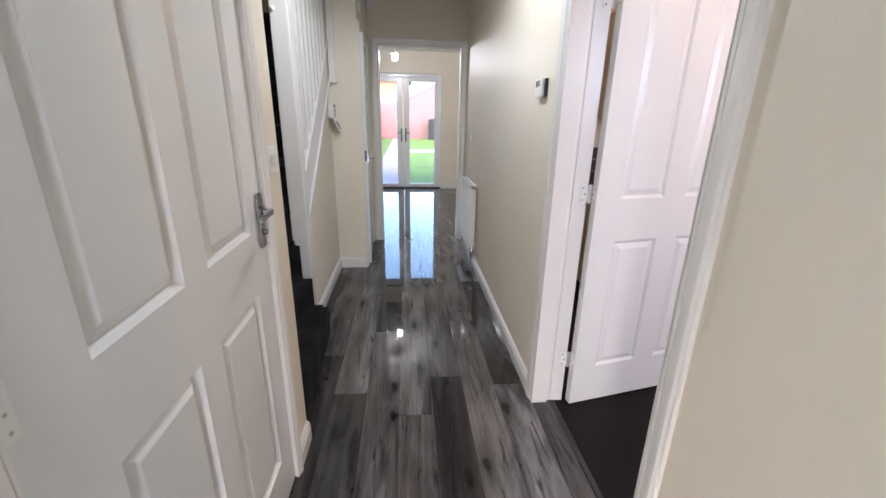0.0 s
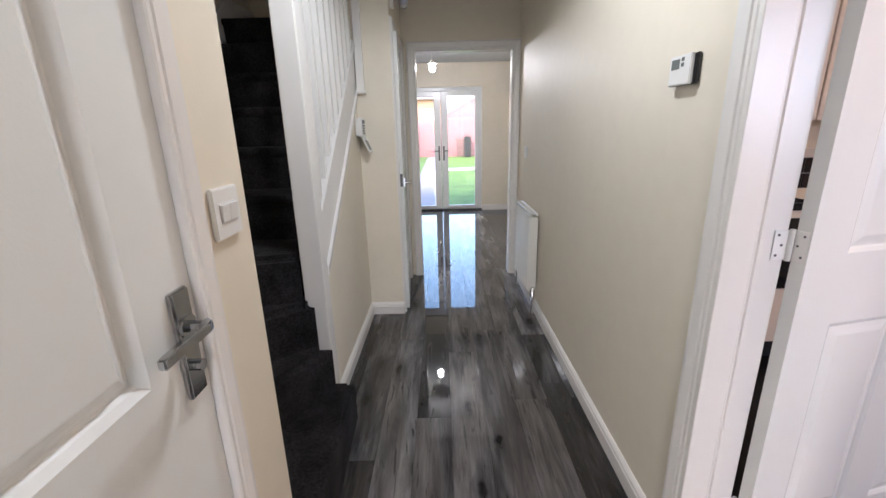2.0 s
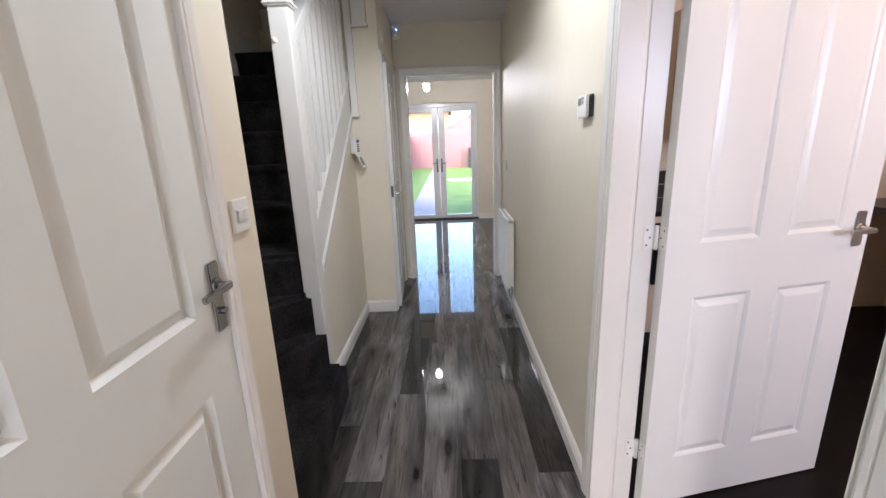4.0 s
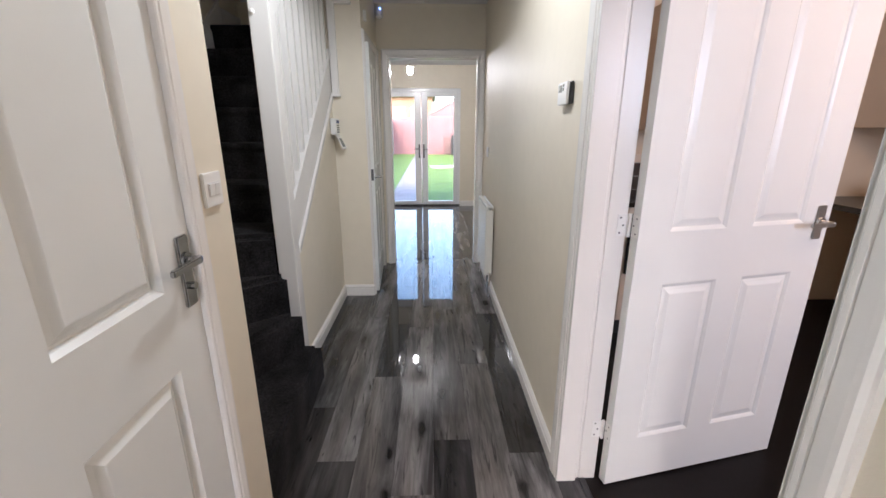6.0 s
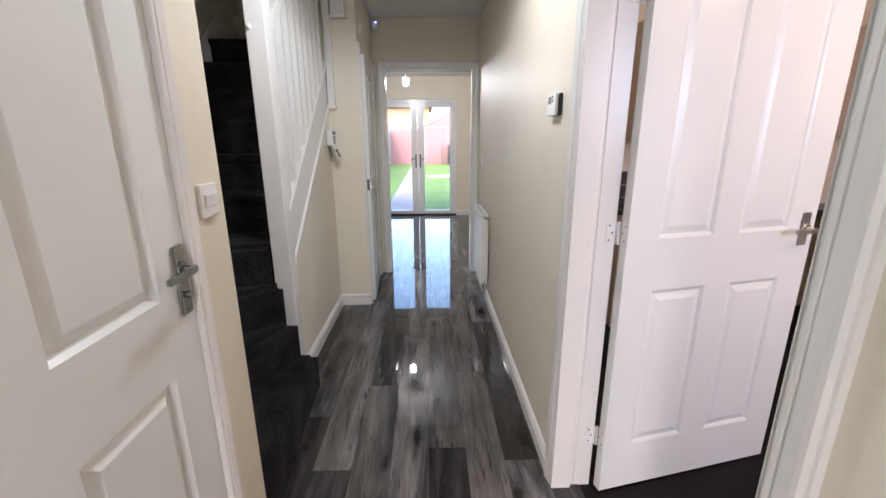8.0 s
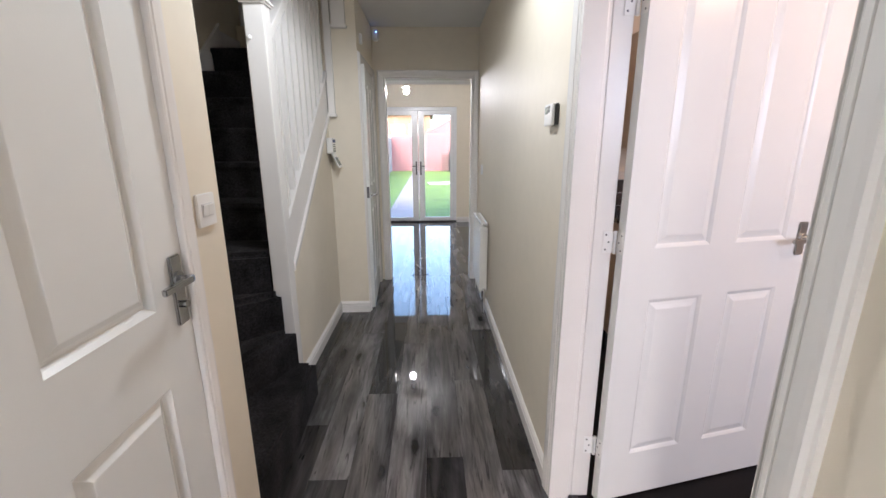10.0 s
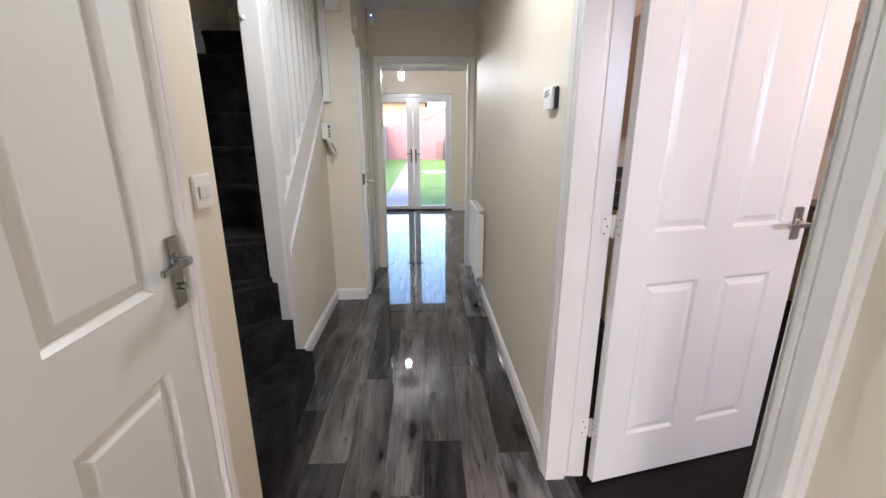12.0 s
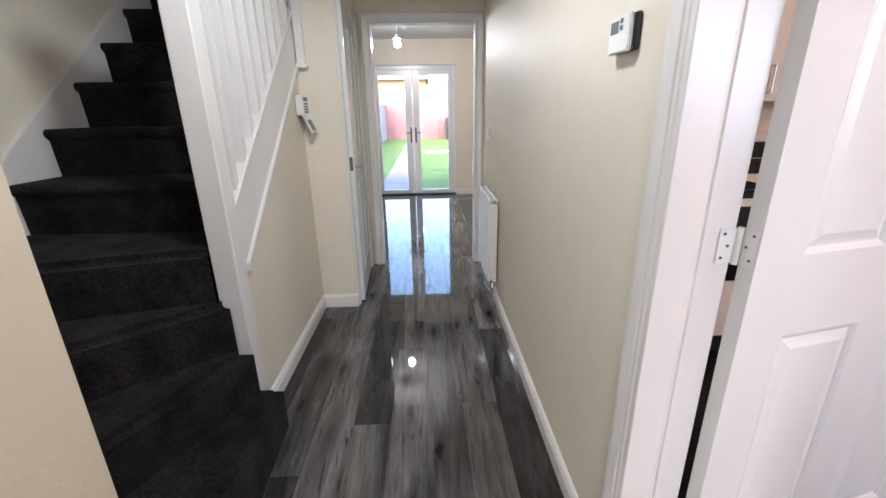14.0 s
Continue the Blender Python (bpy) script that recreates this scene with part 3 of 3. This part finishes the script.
part("drop_newel", box(box(bmesh.new(), 0.835, 0.935, 6.36, 6.398, 2.235, 2.45, 0.003), 0.825, 0.945, 6.35, 6.398, 2.215, 2.235, 0.004, 2), GLOSS, stairs)

# ---- patio doors ----
patio = empty("patio_doors", pose(0, 0, 0), label="closed white upvc double patio doors with chrome handles", category="patio doors")
Y0, Y1 = YP + 0.06, YP + 0.13
fr = bmesh.new()
box(fr, PX0, PX0 + 0.06, Y0, Y1, 0.0, PZ, 0.004)
box(fr, PX1 - 0.06, PX1, Y0, Y1, 0.0, PZ, 0.004)
box(fr, PX0 + 0.06, PX1 - 0.06, Y0, Y1, PZ - 0.06, PZ, 0.004)
box(fr, PX0 + 0.06, PX1 - 0.06, Y0, Y1, 0.0, 0.035, 0.004)
part("outer_frame", fr, UPVC, patio)
boxed("sill_bar", (PX0, PX1, YP + 0.02, Y0 - 0.002, 0.0, 0.022), DARKP, patio, bevel=0.003)
XM = 1.33
for x0, x1, gx0, gx1 in ((PX0 + 0.063, XM - 0.004, 0.80, 1.215), (XM + 0.004, PX1 - 0.063, 1.44, 1.90)):
    leaf = bmesh.new()
    za, zb, g0, g1 = 0.038, PZ - 0.063, 0.085, 1.895
    box(leaf, x0, gx0, Y0 - 0.012, Y1 - 0.02, za, zb, 0.004)
    box(leaf, gx1, x1, Y0 - 0.012, Y1 - 0.02, za, zb, 0.004)
    box(leaf, gx0, gx1, Y0 - 0.012, Y1 - 0.02, za, g0, 0.004)
    box(leaf, gx0, gx1, Y0 - 0.012, Y1 - 0.02, g1, zb, 0.004)
    lf = part("leaf_frame", leaf, UPVC, patio)
    pane = part("pane", box(bmesh.new(), gx0, gx1, Y0 + 0.012, Y0 + 0.018, g0, g1), GLASS, lf)
    pane.visible_shadow = False
    hx, s = (x1 - 0.035, -1) if x0 < 1 else (x0 + 0.035, 1)
    hd = part("handle_plate", box(bmesh.new(), hx - 0.014, hx + 0.014, Y0 - 0.024, Y0 - 0.012, 0.86, 1.10, 0.004, 2), DARKM, lf)
    part("lever", rod(rod(bmesh.new(), (hx, Y0 - 0.02, 1.02), (hx, Y0 - 0.065, 1.02), 0.009), (hx, Y0 - 0.062, 1.02), (hx + s * 0.115, Y0 - 0.062, 1.02), 0.009), DARKM, lf)

# ---- living room lamp ----
pend = empty("pendant_lamp", pose(1.24, 8.78, H - 0.06), label="lit ceiling lamp with a clear glass shade", category="ceiling lamp")
part("ceiling_rose", rod(bmesh.new(), (0, 0, -0.025), (0, 0, 0), 0.05, 24, 0.045), CHROME, pend)
part("flex", rod(bmesh.new(), (0, 0, -0.236), (0, 0, -0.025), 0.003, 8), PLASTIC, pend)
part("ceiling_light_shield", rod(bmesh.new(), (0, 0, -0.272), (0, 0, -0.255), 0.050, 28, 0.020), PLASTIC, pend)
part("lamp_holder", rod(bmesh.new(), (0, 0, -0.290), (0, 0, -0.235), 0.016, 20, 0.019), CHROME, pend)
bulb = part("bulb", ball(bmesh.new(), (0, 0, -0.320), 0.037, 1.1), BULB, pend, smooth=True)
bulb.visible_shadow = False

# ---- hall fittings ----
switch = empty("light_switch", pose(XL, 4.168, 1.228), label="white square light switch on the cream wall", category="light switch")
part("plate", box(bmesh.new(), 0, 0.009, -0.043, 0.043, -0.043, 0.043, 0.002, 2), PLASTIC, switch)
part("surround", box(bmesh.new(), 0.009, 0.0105, -0.027, 0.027, -0.017, 0.017, 0.0007), GREYW, switch, "pale grey surround")
for dy in (-0.0125, 0.0125):
    part("rocker", prism(bmesh.new(), [(0.0107, -0.0145), (0.0120, -0.0145), (0.0155, 0.0145), (0.0107, 0.0145)], 1, dy - 0.0118, dy + 0.0118), PLASTIC, switch)

thermo = empty("thermostat", pose(XR, 4.690, 1.502), label="white wall thermostat with a grey display", category="thermostat")
part("backplate", box(bmesh.new(), -0.0135, 0, -0.056, 0.052, -0.041, 0.036, 0.003, 2), DARKP, thermo)
part("body", box(bmesh.new(), -0.025, -0.0137, -0.046, 0.060, -0.042, 0.037, 0.003, 2), PLASTIC, thermo)
part("display", box(bmesh.new(), -0.0262, -0.0248, 0.008, 0.048, 0.002, 0.028, 0.0004), GREYP, thermo)
for dz in (0.012, 0.026):
    part("button", box(bmesh.new(), -0.0270, -0.0248, -0.014, -0.002, dz - 0.006, dz + 0.004, 0.0008), GREYP, thermo)

key = empty("alarm_keypad", pose(XS, 6.335, 1.385), label="white alarm keypad with its flap hanging open", category="alarm keypad")
part("body", box(bmesh.new(), 0, 0.042, -0.062, 0.062, -0.055, 0.060, 0.004, 2), PLASTIC, key)
part("display", box(bmesh.new(), 0.042, 0.0435, -0.045, 0.045, 0.025, 0.048, 0.0005), BLUEP, key)
for row in range(4):
    for col in range(3):
        part("key", box(bmesh.new(), 0.042, 0.0445, -0.040 + 0.028 * col, -0.016 + 0.028 * col, 0.006 - 0.016 * row, 0.016 - 0.016 * row, 0.001), GREYP, key)
bm = box(bmesh.new(), -0.004, 0.004, -0.062, 0.062, -0.115, 0.0, 0.002, 1)
bmesh.ops.transform(bm, matrix=pose(0.036, 0, -0.056, 0, -24), verts=bm.verts)
flap = part("flap", bm, PLASTIC, key)
bm = box(bmesh.new(), 0.004, 0.0052, -0.048, 0.048, -0.100, -0.030, 0.0004)
bmesh.ops.transform(bm, matrix=pose(0.036, 0, -0.056, 0, -24), verts=bm.verts)
part("instruction_card", bm, GREYP, flap, "dark printed card inside the flap")

sw2 = empty("light_switch", pose(XR, 6.88, 1.17), label="white light switch near the living room door", category="light switch")
part("plate", box(bmesh.new(), -0.010, 0, -0.043, 0.043, -0.043, 0.043, 0.002, 2), PLASTIC, sw2)
part("rocker", box(bmesh.new(), -0.013, -0.010, -0.008, 0.008, -0.014, 0.014, 0.001), PLASTIC, sw2)

pir = empty("motion_sensor", pose(1.05, 7.235, 2.37), label="white alarm motion sensor high in the corner", category="motion sensor")
part("housing", box(bmesh.new(), -0.030, 0.030, -0.025, 0.035, -0.050, 0.050, 0.012, 3), PLASTIC, pir)
part("lens", box(bmesh.new(), -0.020, 0.020, -0.030, -0.024, -0.035, 0.005, 0.003), UPVC, pir)
part("indicator", box(bmesh.new(), 0.006, 0.012, -0.028, -0.024, 0.018, 0.024), BLUELED, pir)

hook = empty("door_contact", pose(1.005, 6.55, 2.19), label="small white alarm contact above the cupboard door", category="alarm contact")
part("housing", box(bmesh.new(), 0, 0.022, -0.02, 0.02, -0.045, 0.03, 0.004, 2), PLASTIC, hook)

# radiator
RY0, RY1, RZ0, RZ1, RX = 6.34, 6.90, 0.165, 0.775, 1.942
rad = empty("radiator", pose(0, 0, 0), label="white ribbed panel radiator on the hall wall", category="radiator")
bm = bmesh.new()
n = 14
pts = []
for i in range(n):
    a = RY0 + 0.02 + (RY1 - RY0 - 0.04) * i / n
    w = (RY1 - RY0 - 0.04) / n
    pts += [(RX + 0.010, a), (RX + 0.010, a + w * 0.25), (RX, a + w * 0.42), (RX, a + w * 0.82), (RX + 0.010, a + w)]
pts += [(RX + 0.014, RY1), (RX + 0.030, RY1), (RX + 0.030, RY0), (RX + 0.014, RY0)]
prism(bm, pts, 2, RZ0 + 0.02, RZ1 - 0.03)
part("front_panel", bm, RAD, rad)
part("end_cover", box(bmesh.new(), RX + 0.002, RX + 0.060, RY0 - 0.008, RY0 - 0.001, RZ0 + 0.02, RZ1 - 0.035, 0.002, 2), RAD, rad)
part("end_cover", box(bmesh.new(), RX + 0.002, RX + 0.060, RY1 + 0.001, RY1 + 0.008, RZ0 + 0.02, RZ1 - 0.035, 0.002, 2), RAD, rad)
bm = bmesh.new()
for x in (RX + 0.002, RX + 0.047):
    box(bm, x, x + 0.012, RY0, RY1, RZ1 - 0.028, RZ1, 0.003)
for i in range(30):
    y = RY0 + 0.012 + (RY1 - RY0 - 0.03) * i / 29
    box(bm, RX + 0.013, RX + 0.048, y, y + 0.006, RZ1 - 0.014, RZ1 - 0.006)
part("top_grille", bm, RAD, rad)
part("back_panel", box(bmesh.new(), RX + 0.038, RX + 0.046, RY0, RY1, RZ0 + 0.02, RZ1 - 0.03, 0.002), RAD, rad)
for y in (RY0 + 0.1, RY1 - 0.13):
    part("bracket", box(bmesh.new(), RX + 0.046, XR, y, y + 0.03, RZ0 + 0.1, RZ1 - 0.1), RAD, rad)
bm = rod(bmesh.new(), (RX + 0.03, RY0 - 0.03, RZ0 + 0.030), (RX + 0.03, RY0 + 0.02, RZ0 + 0.030), 0.011, 14)
rod(bm, (RX + 0.03, RY0 - 0.038, RZ0 - 0.05), (RX + 0.03, RY0 - 0.038, RZ0 - 0.01), 0.015, 6)
rod(bm, (RX + 0.03, RY0 - 0.038, RZ0 - 0.01), (RX + 0.03, RY0 - 0.038, RZ0 + 0.045), 0.018, 16)
rod(bm, (RX + 0.03, RY0 - 0.038, RZ0 + 0.045), (RX + 0.03, RY0 - 0.038, RZ0 + 0.060), 0.018, 16, 0.010)
valve = part("valve", bm, CHROME, rad, "polished chrome lockshield valve")
part("pipe", rod(bmesh.new(), (RX + 0.03, RY0 - 0.035, 0.0), (RX + 0.03, RY0 - 0.035, RZ0 - 0.045), 0.0075), CHROME, rad)
part("pipe", rod(bmesh.new(), (RX + 0.03, RY1 + 0.035, 0.0), (RX + 0.03, RY1 + 0.035, RZ0 + 0.06), 0.0075), CHROME, rad)

# ---- kitchen ----
def kitchen_handle(parent, x, y, z, length=0.13):
    bm = bmesh.new()
    k = 8
    for i in range(k):
        a, b = math.pi * i / k, math.pi * (i + 1) / k
        rod(bm, (x - 0.030 * math.sin(a), y, z - length / 2 * math.cos(a)), (x - 0.030 * math.sin(b), y, z - length / 2 * math.cos(b)), 0.007, 8)
    return part("handle", bm, SATIN, parent)


UX = 4.35
def base_unit(y0, y1, handle_y):
    u = empty("base_unit", pose(0, 0, 0), label="cream kitchen base unit with a plain door and curved handle", category="kitchen unit", group="base units")
    part("carcass", box(bmesh.new(), UX + 0.02, KX - 0.01, y0 + 0.002, y1 - 0.002, 0.14, 0.825, 0.001), UNIT, u)
    part("plinth", box(bmesh.new(), UX + 0.05, UX + 0.066, y0 + 0.002, y1 - 0.002, 0.0, 0.14), UNIT, u)
    d = part("door", box(bmesh.new(), UX, UX + 0.018, y0 + 0.004, y1 - 0.004, 0.145, 0.786, 0.003, 2), UNIT, u)
    part("rail", box(bmesh.new(), UX, UX + 0.018, y0 + 0.001, y1 - 0.001, 0.790, 0.82, 0.003, 2), UNIT, u)
    kitchen_handle(d, UX, handle_y, 0.665)
    return u


for top in (5.60, 4.775, 3.95):
    base_unit(top - 0.41, top, top - 0.375)
    base_unit(top - 0.82, top - 0.412, top - 0.447)
boxed("worktop", (UX - 0.03, KX - 0.002, 2.2, KY - 0.002, 0.828, 0.868), WORK, bevel=0.006, seg=2, label="dark speckled laminate worktop over the units", category="worktop")


def wall_unit(y0, y1, handle_y):
    u = empty("wall_unit", pose(0, 0, 0), label="cream kitchen wall cupboard with a curved handle", category="kitchen unit", group="wall units")
    part("carcass", box(bmesh.new(), 4.60, KX - 0.005, y0 + 0.002, y1 - 0.002, 1.385, 2.12, 0.001), UNIT, u)
    d = part("door", box(bmesh.new(), 4.58, 4.598, y0 + 0.003, y1 - 0.003, 1.38, 2.125, 0.003, 2), UNIT, u)
    kitchen_handle(d, 4.58, handle_y, 1.485, 0.11)
    return u


wall_unit(5.80, KY - 0.005, 5.862)
wall_unit(5.20, 5.795, 5.28)
wall_unit(4.68, 5.195, 5.10)
toaster = empty("toaster", pose(4.60, 5.34, 0.868), label="low black appliance on the dark worktop, shaped like a toaster", category="toaster")
part("body", box(bmesh.new(), 0.0, 0.20, 0.0, 0.34, 0.008, 0.180, 0.02, 3), DARKP, toaster)
part("base", box(bmesh.new(), 0.01, 0.19, 0.01, 0.33, 0.0, 0.008, 0.002), BLACKG, toaster)
for x in (0.055, 0.115):
    part("slot", box(bmesh.new(), x, x + 0.03, 0.04, 0.30, 0.178, 0.1815, 0.001), CHROME, toaster, "chrome-edged slot added to the appliance")
hob = empty("oven_unit", pose(0, 0, 0), label="black built-in oven under a dark hob", category="oven")
part("housing", box(bmesh.new(), 2.75, 3.35, 5.62, KY - 0.005, 0.12, 0.90, 0.002), UNIT, hob)
part("oven_front", box(bmesh.new(), 2.76, 3.34, 5.600, 5.619, 0.46, 0.86, 0.003, 2), BLACKG, hob)
part("hob", box(bmesh.new(), 2.72, 3.38, 5.60, KY - 0.01, 0.902, 0.93, 0.004, 2), BLACKG, hob)
part("plinth", box(bmesh.new(), 2.75, 3.35, 5.66, 5.68, 0.0, 0.12), DARKP, hob)
splash = empty("tiled_splashback", pose(0, 0, 0), label="dark brown glazed wall tiles with pale grout", category="tiles", kind="")
part("grout", box(bmesh.new(), KX - 0.008, KX - 0.002, 3.2, 5.88, 0.870, 1.38), GROUT, splash)
tile_mesh = box(bmesh.new(), -0.008, 0.0, 0.003, 0.197, 0.003, 0.097, 0.0015)
first_tile = part("tile", tile_mesh, TILE, splash)
rear = empty("tiled_splashback", pose(0, 0, 0), label="dark glazed wall tiles behind the hob", category="tiles")
part("grout", box(bmesh.new(), 2.3, 3.9, KY - 0.008, KY - 0.002, 0.93, 1.13), GROUT, rear)
part("trim", box(bmesh.new(), 2.3, 3.9, KY - 0.014, KY - 0.002, 1.131, 1.19, 0.003), UNIT, rear)
for c in range(8):
    for row in range(2):
        part("tile", box(bmesh.new(), 2.303 + 0.2 * c, 2.497 + 0.2 * c, KY - 0.016, KY - 0.008, 0.932 + 0.1 * row, 1.027 + 0.1 * row, 0.0015), TILE, rear)
for x0 in (2.94, 3.46):
    u = empty("wall_unit", pose(0, 0, 0), label="cream kitchen wall cupboard over the hob", category="kitchen unit", group="wall units")
    part("carcass", box(bmesh.new(), x0 + 0.002, x0 + 0.516, 5.92, KY - 0.005, 1.365, 2.12, 0.001), UNIT, u)
    dd = part("door", box(bmesh.new(), x0 + 0.003, x0 + 0.515, 5.90, 5.918, 1.36, 2.125, 0.003, 2), UNIT, u)
    hb = rod(bmesh.new(), (x0 + 0.40, 5.872, 1.40), (x0 + 0.40, 5.872, 1.54), 0.006, 8)
    for z in (1.405, 1.535):
        rod(hb, (x0 + 0.40, 5.872, z), (x0 + 0.40, 5.901, z), 0.005, 8)
    part("handle", hb, SATIN, dd)
first_tile.location = (KX - 0.008, 5.68, 0.872)
for r in range(5):
    for c in range(12):
        if r or c:
            t = new("tile", first_tile.data)
            t.parent = splash
            t.location = (KX - 0.008, 5.68 - 0.2 * c, 0.872 + 0.1 * r)

# ---- garden ----
tagged(part("ground", box(bmesh.new(), -300, 300, YP + 0.30, 600, -0.30, -0.06), GRASS), label="bright green mown lawn", category="lawn", kind="structure")
tagged(part("ground_front", box(bmesh.new(), -300, 300, -300, 1.68, -0.30, -0.10), PAVING), label="grey paving before the front door", category="paving", kind="structure")
pt = empty("garden_path", pose(0, 0, -0.06), label="pale concrete slab garden path", category="path", kind="structure")
for i in range(26):
    y = YP + 0.32 + 0.61 * i
    part("slab", box(bmesh.new(), 0.61, 1.22, y, y + 0.60, -0.02, 0.012, 0.006), PAVING, pt)
sl = empty("loose_slab", pose(2.35, 18.9, -0.06, 0, 0, 8), label="pale paving slab lying on the lawn", category="paving slab")
part("slab", box(bmesh.new(), -0.9, 0.7, -0.35, 0.35, 0.0, 0.05, 0.01), SLAB, sl)


def brick_wall(name, x0, x1, y, z0, z1, label, cat="garden wall"):
    w = empty(name, pose(0, 0, 0), label=label, category=cat, kind="")
    part("mortar_core", box(bmesh.new(), x0, x1, y + 0.004, y + 0.20, z0, z1), MORTAR, w)
    verts, faces = [], []
    rows = int((z1 - z0) / 0.075)
    for r in range(rows):
        off = 0.1125 * (r % 2)
        k = int((x1 - x0) / 0.225)
        for c in range(k):
            a = x0 + off + c * 0.225 + 0.005
            b = min(a + 0.215, x1)
            za = z0 + r * 0.075 + 0.005
            j = random.uniform(-0.002, 0.002)
            s = len(verts)
            verts += [(p, q, t) for p, q, t in itertools.product((a, b), (y + j - 0.006, y + 0.004), (za, za + 0.065))]
            faces += [tuple(s + i for i in q) for q in ((0, 4, 5, 1), (0, 1, 3, 2), (4, 6, 7, 5), (0, 2, 6, 4), (1, 5, 7, 3))]
    mesh = bpy.data.meshes.new("bricks")
    mesh.from_pydata(verts, [], faces)
    mesh.materials.append(BRICK)
    ob = new("bricks", mesh)
    ob.parent = w
    tagged(ob, kind="stuff")
    return w


brick_wall("boundary_wall", -3.0, 1.05, 27.0, -0.08, 1.9, "tall red brick boundary wall", "garden wall")
garage = brick_wall("garage", 1.22, 8.0, 26.8, -0.08, 1.98, "low red brick garage with a gable", "garage")
part("gable", prism(bmesh.new(), [(1.22, 1.98), (8.0, 1.98), (4.6, 3.75)], 1, 26.79, 27.0), BRICK, garage)
part("verge", prism(prism(bmesh.new(), [(1.10, 1.96), (1.10, 2.06), (4.6, 3.90), (4.6, 3.80)], 1, 26.70, 27.1), [(8.12, 1.96), (8.12, 2.06), (4.6, 3.90), (4.6, 3.80)], 1, 26.70, 27.1), ROOFT, garage)
house = empty("neighbour_house", pose(0, 0, 0), label="pale orange brick house beyond the garden wall", category="house")
part("wall", box(bmesh.new(), -9.0, 1.6, 45.0, 53.0, -0.06, 4.2), OBRICK, house)
part("roof", prism(bmesh.new(), [(44.6, 4.2), (53.4, 4.2), (49.0, 6.6)], 0, -9.3, 1.9), ROOFT, house)
for x in (-4.0, -1.6, 0.1):
    w = part("window", box(bmesh.new(), x - 0.6, x + 0.6, 44.93, 44.99, 1.9, 3.3, 0.01), UPVC, house)
    part("glazing", box(bmesh.new(), x - 0.52, x + 0.52, 44.91, 44.928, 1.98, 3.22), SKYPANE, w)
fence = empty("garden_fence", pose(0, 0, 0), label="pale timber fence along the garden", category="fence")
for i in range(16):
    y = YP + 0.9 + 1.0 * i
    part("panel", box(bmesh.new(), -0.66, -0.62, y, y + 0.94, -0.06, 1.75, 0.006), RENDERW, fence)
    part("post", box(bmesh.new(), -0.69, -0.60, y + 0.945, y + 0.995, -0.06, 1.82, 0.006), RENDERW, fence)
bin1 = empty("garden_bin", pose(2.72, 26.2, -0.06), label="dark grey plastic garden bin by the brick wall", category="bin")
part("body", box(bmesh.new(), -0.16, 0.20, -0.25, 0.25, 0.0, 1.02, 0.03, 2), DARKP, bin1)
part("lid", box(bmesh.new(), -0.18, 0.22, -0.27, 0.27, 1.022, 1.08, 0.02, 2), DARKP, bin1)
crate = empty("wooden_crate", pose(2.34, 26.2, -0.06), label="brown slatted wooden crate by the brick wall", category="crate")
for dx in (-0.17, 0.14):
    part("post", box(bmesh.new(), dx, dx + 0.04, -0.2, -0.16, 0, 0.98, 0.004), BINP, crate)
for dz in range(7):
    part("slat", box(bmesh.new(), -0.17, 0.18, -0.222, -0.202, 0.05 + 0.13 * dz, 0.13 + 0.13 * dz, 0.004), BINP, crate)

# ---- floor boards ----
PW, PL = 0.1675, 1.42
SHIFT = {0: 5.79, 1: 4.665, 2: 5.30, 3: 4.58, -1: 5.175, -2: 4.55, -3: 4.91, 4: 5.2}
TONE = {(0, -1): 0, (0, 0): 1, (1, -1): 2, (1, 0): 1, (3, -1): 0, (3, 0): 2, (-2, 0): 0, (-2, 1): 1, (-1, 0): 2, (-1, -1): 1, (-3, 0): 1, (2, 0): 1, (2, -1): 1, (-2, -1): 2, (0, -2): 1}
boards = empty("floor", pose(0, 0, 0), label="glossy grey oak laminate boards", category="floor", kind="structure")
shared = {}


def board(x0, x1, y0, y1, tone):
    size = (round(x1 - x0, 4), round(y1 - y0, 3), tone)
    if size not in shared:
        bm = box(bmesh.new(), 0.0003, size[0] - 0.0003, 0.0004, size[1] - 0.0004, -0.012, 0.0)
        top = [e for e in bm.edges if all(abs(v.co.z) < 1e-6 for v in e.verts)]
        bmesh.ops.bevel(bm, geom=top, offset=0.0009, segments=1, affect="EDGES")
        mesh = bpy.data.meshes.new("floorboard")
        bm.to_mesh(mesh)
        bm.free()
        mesh.materials.append((OAK_L, OAK_M, OAK_D)[tone])
        shared[size] = mesh
    ob = new("floorboard", shared[size])
    ob.parent = boards
    ob.location = (x0, y0, 0)


dice = random.Random(4)
for k in range(-18, 14):
    x0, x1 = 1.34 + PW * k, 1.34 + PW * (k + 1)
    first = SHIFT.get(k, 4.2 + dice.random() * PL)
    for j in range(-3, 6):
        y0, y1 = first + PL * j, first + PL * (j + 1)
        tone = TONE.get((k, j), dice.choice((0, 1, 1, 2)))
        a, b = max(y0, 1.72), min(y1, YF + 0.1)
        if b - a > 0.02 and x1 > 0.70 and x0 < 2.10:
            board(max(x0, 0.70), min(x1, 2.10), a, b, tone)
        a, b = max(y0, YF + 0.1), min(y1, YP + 0.05)
        if b - a > 0.02 and x1 > -1.6 and x0 < 3.6:
            board(max(x0, -1.6), min(x1, 3.6), a, b, tone)
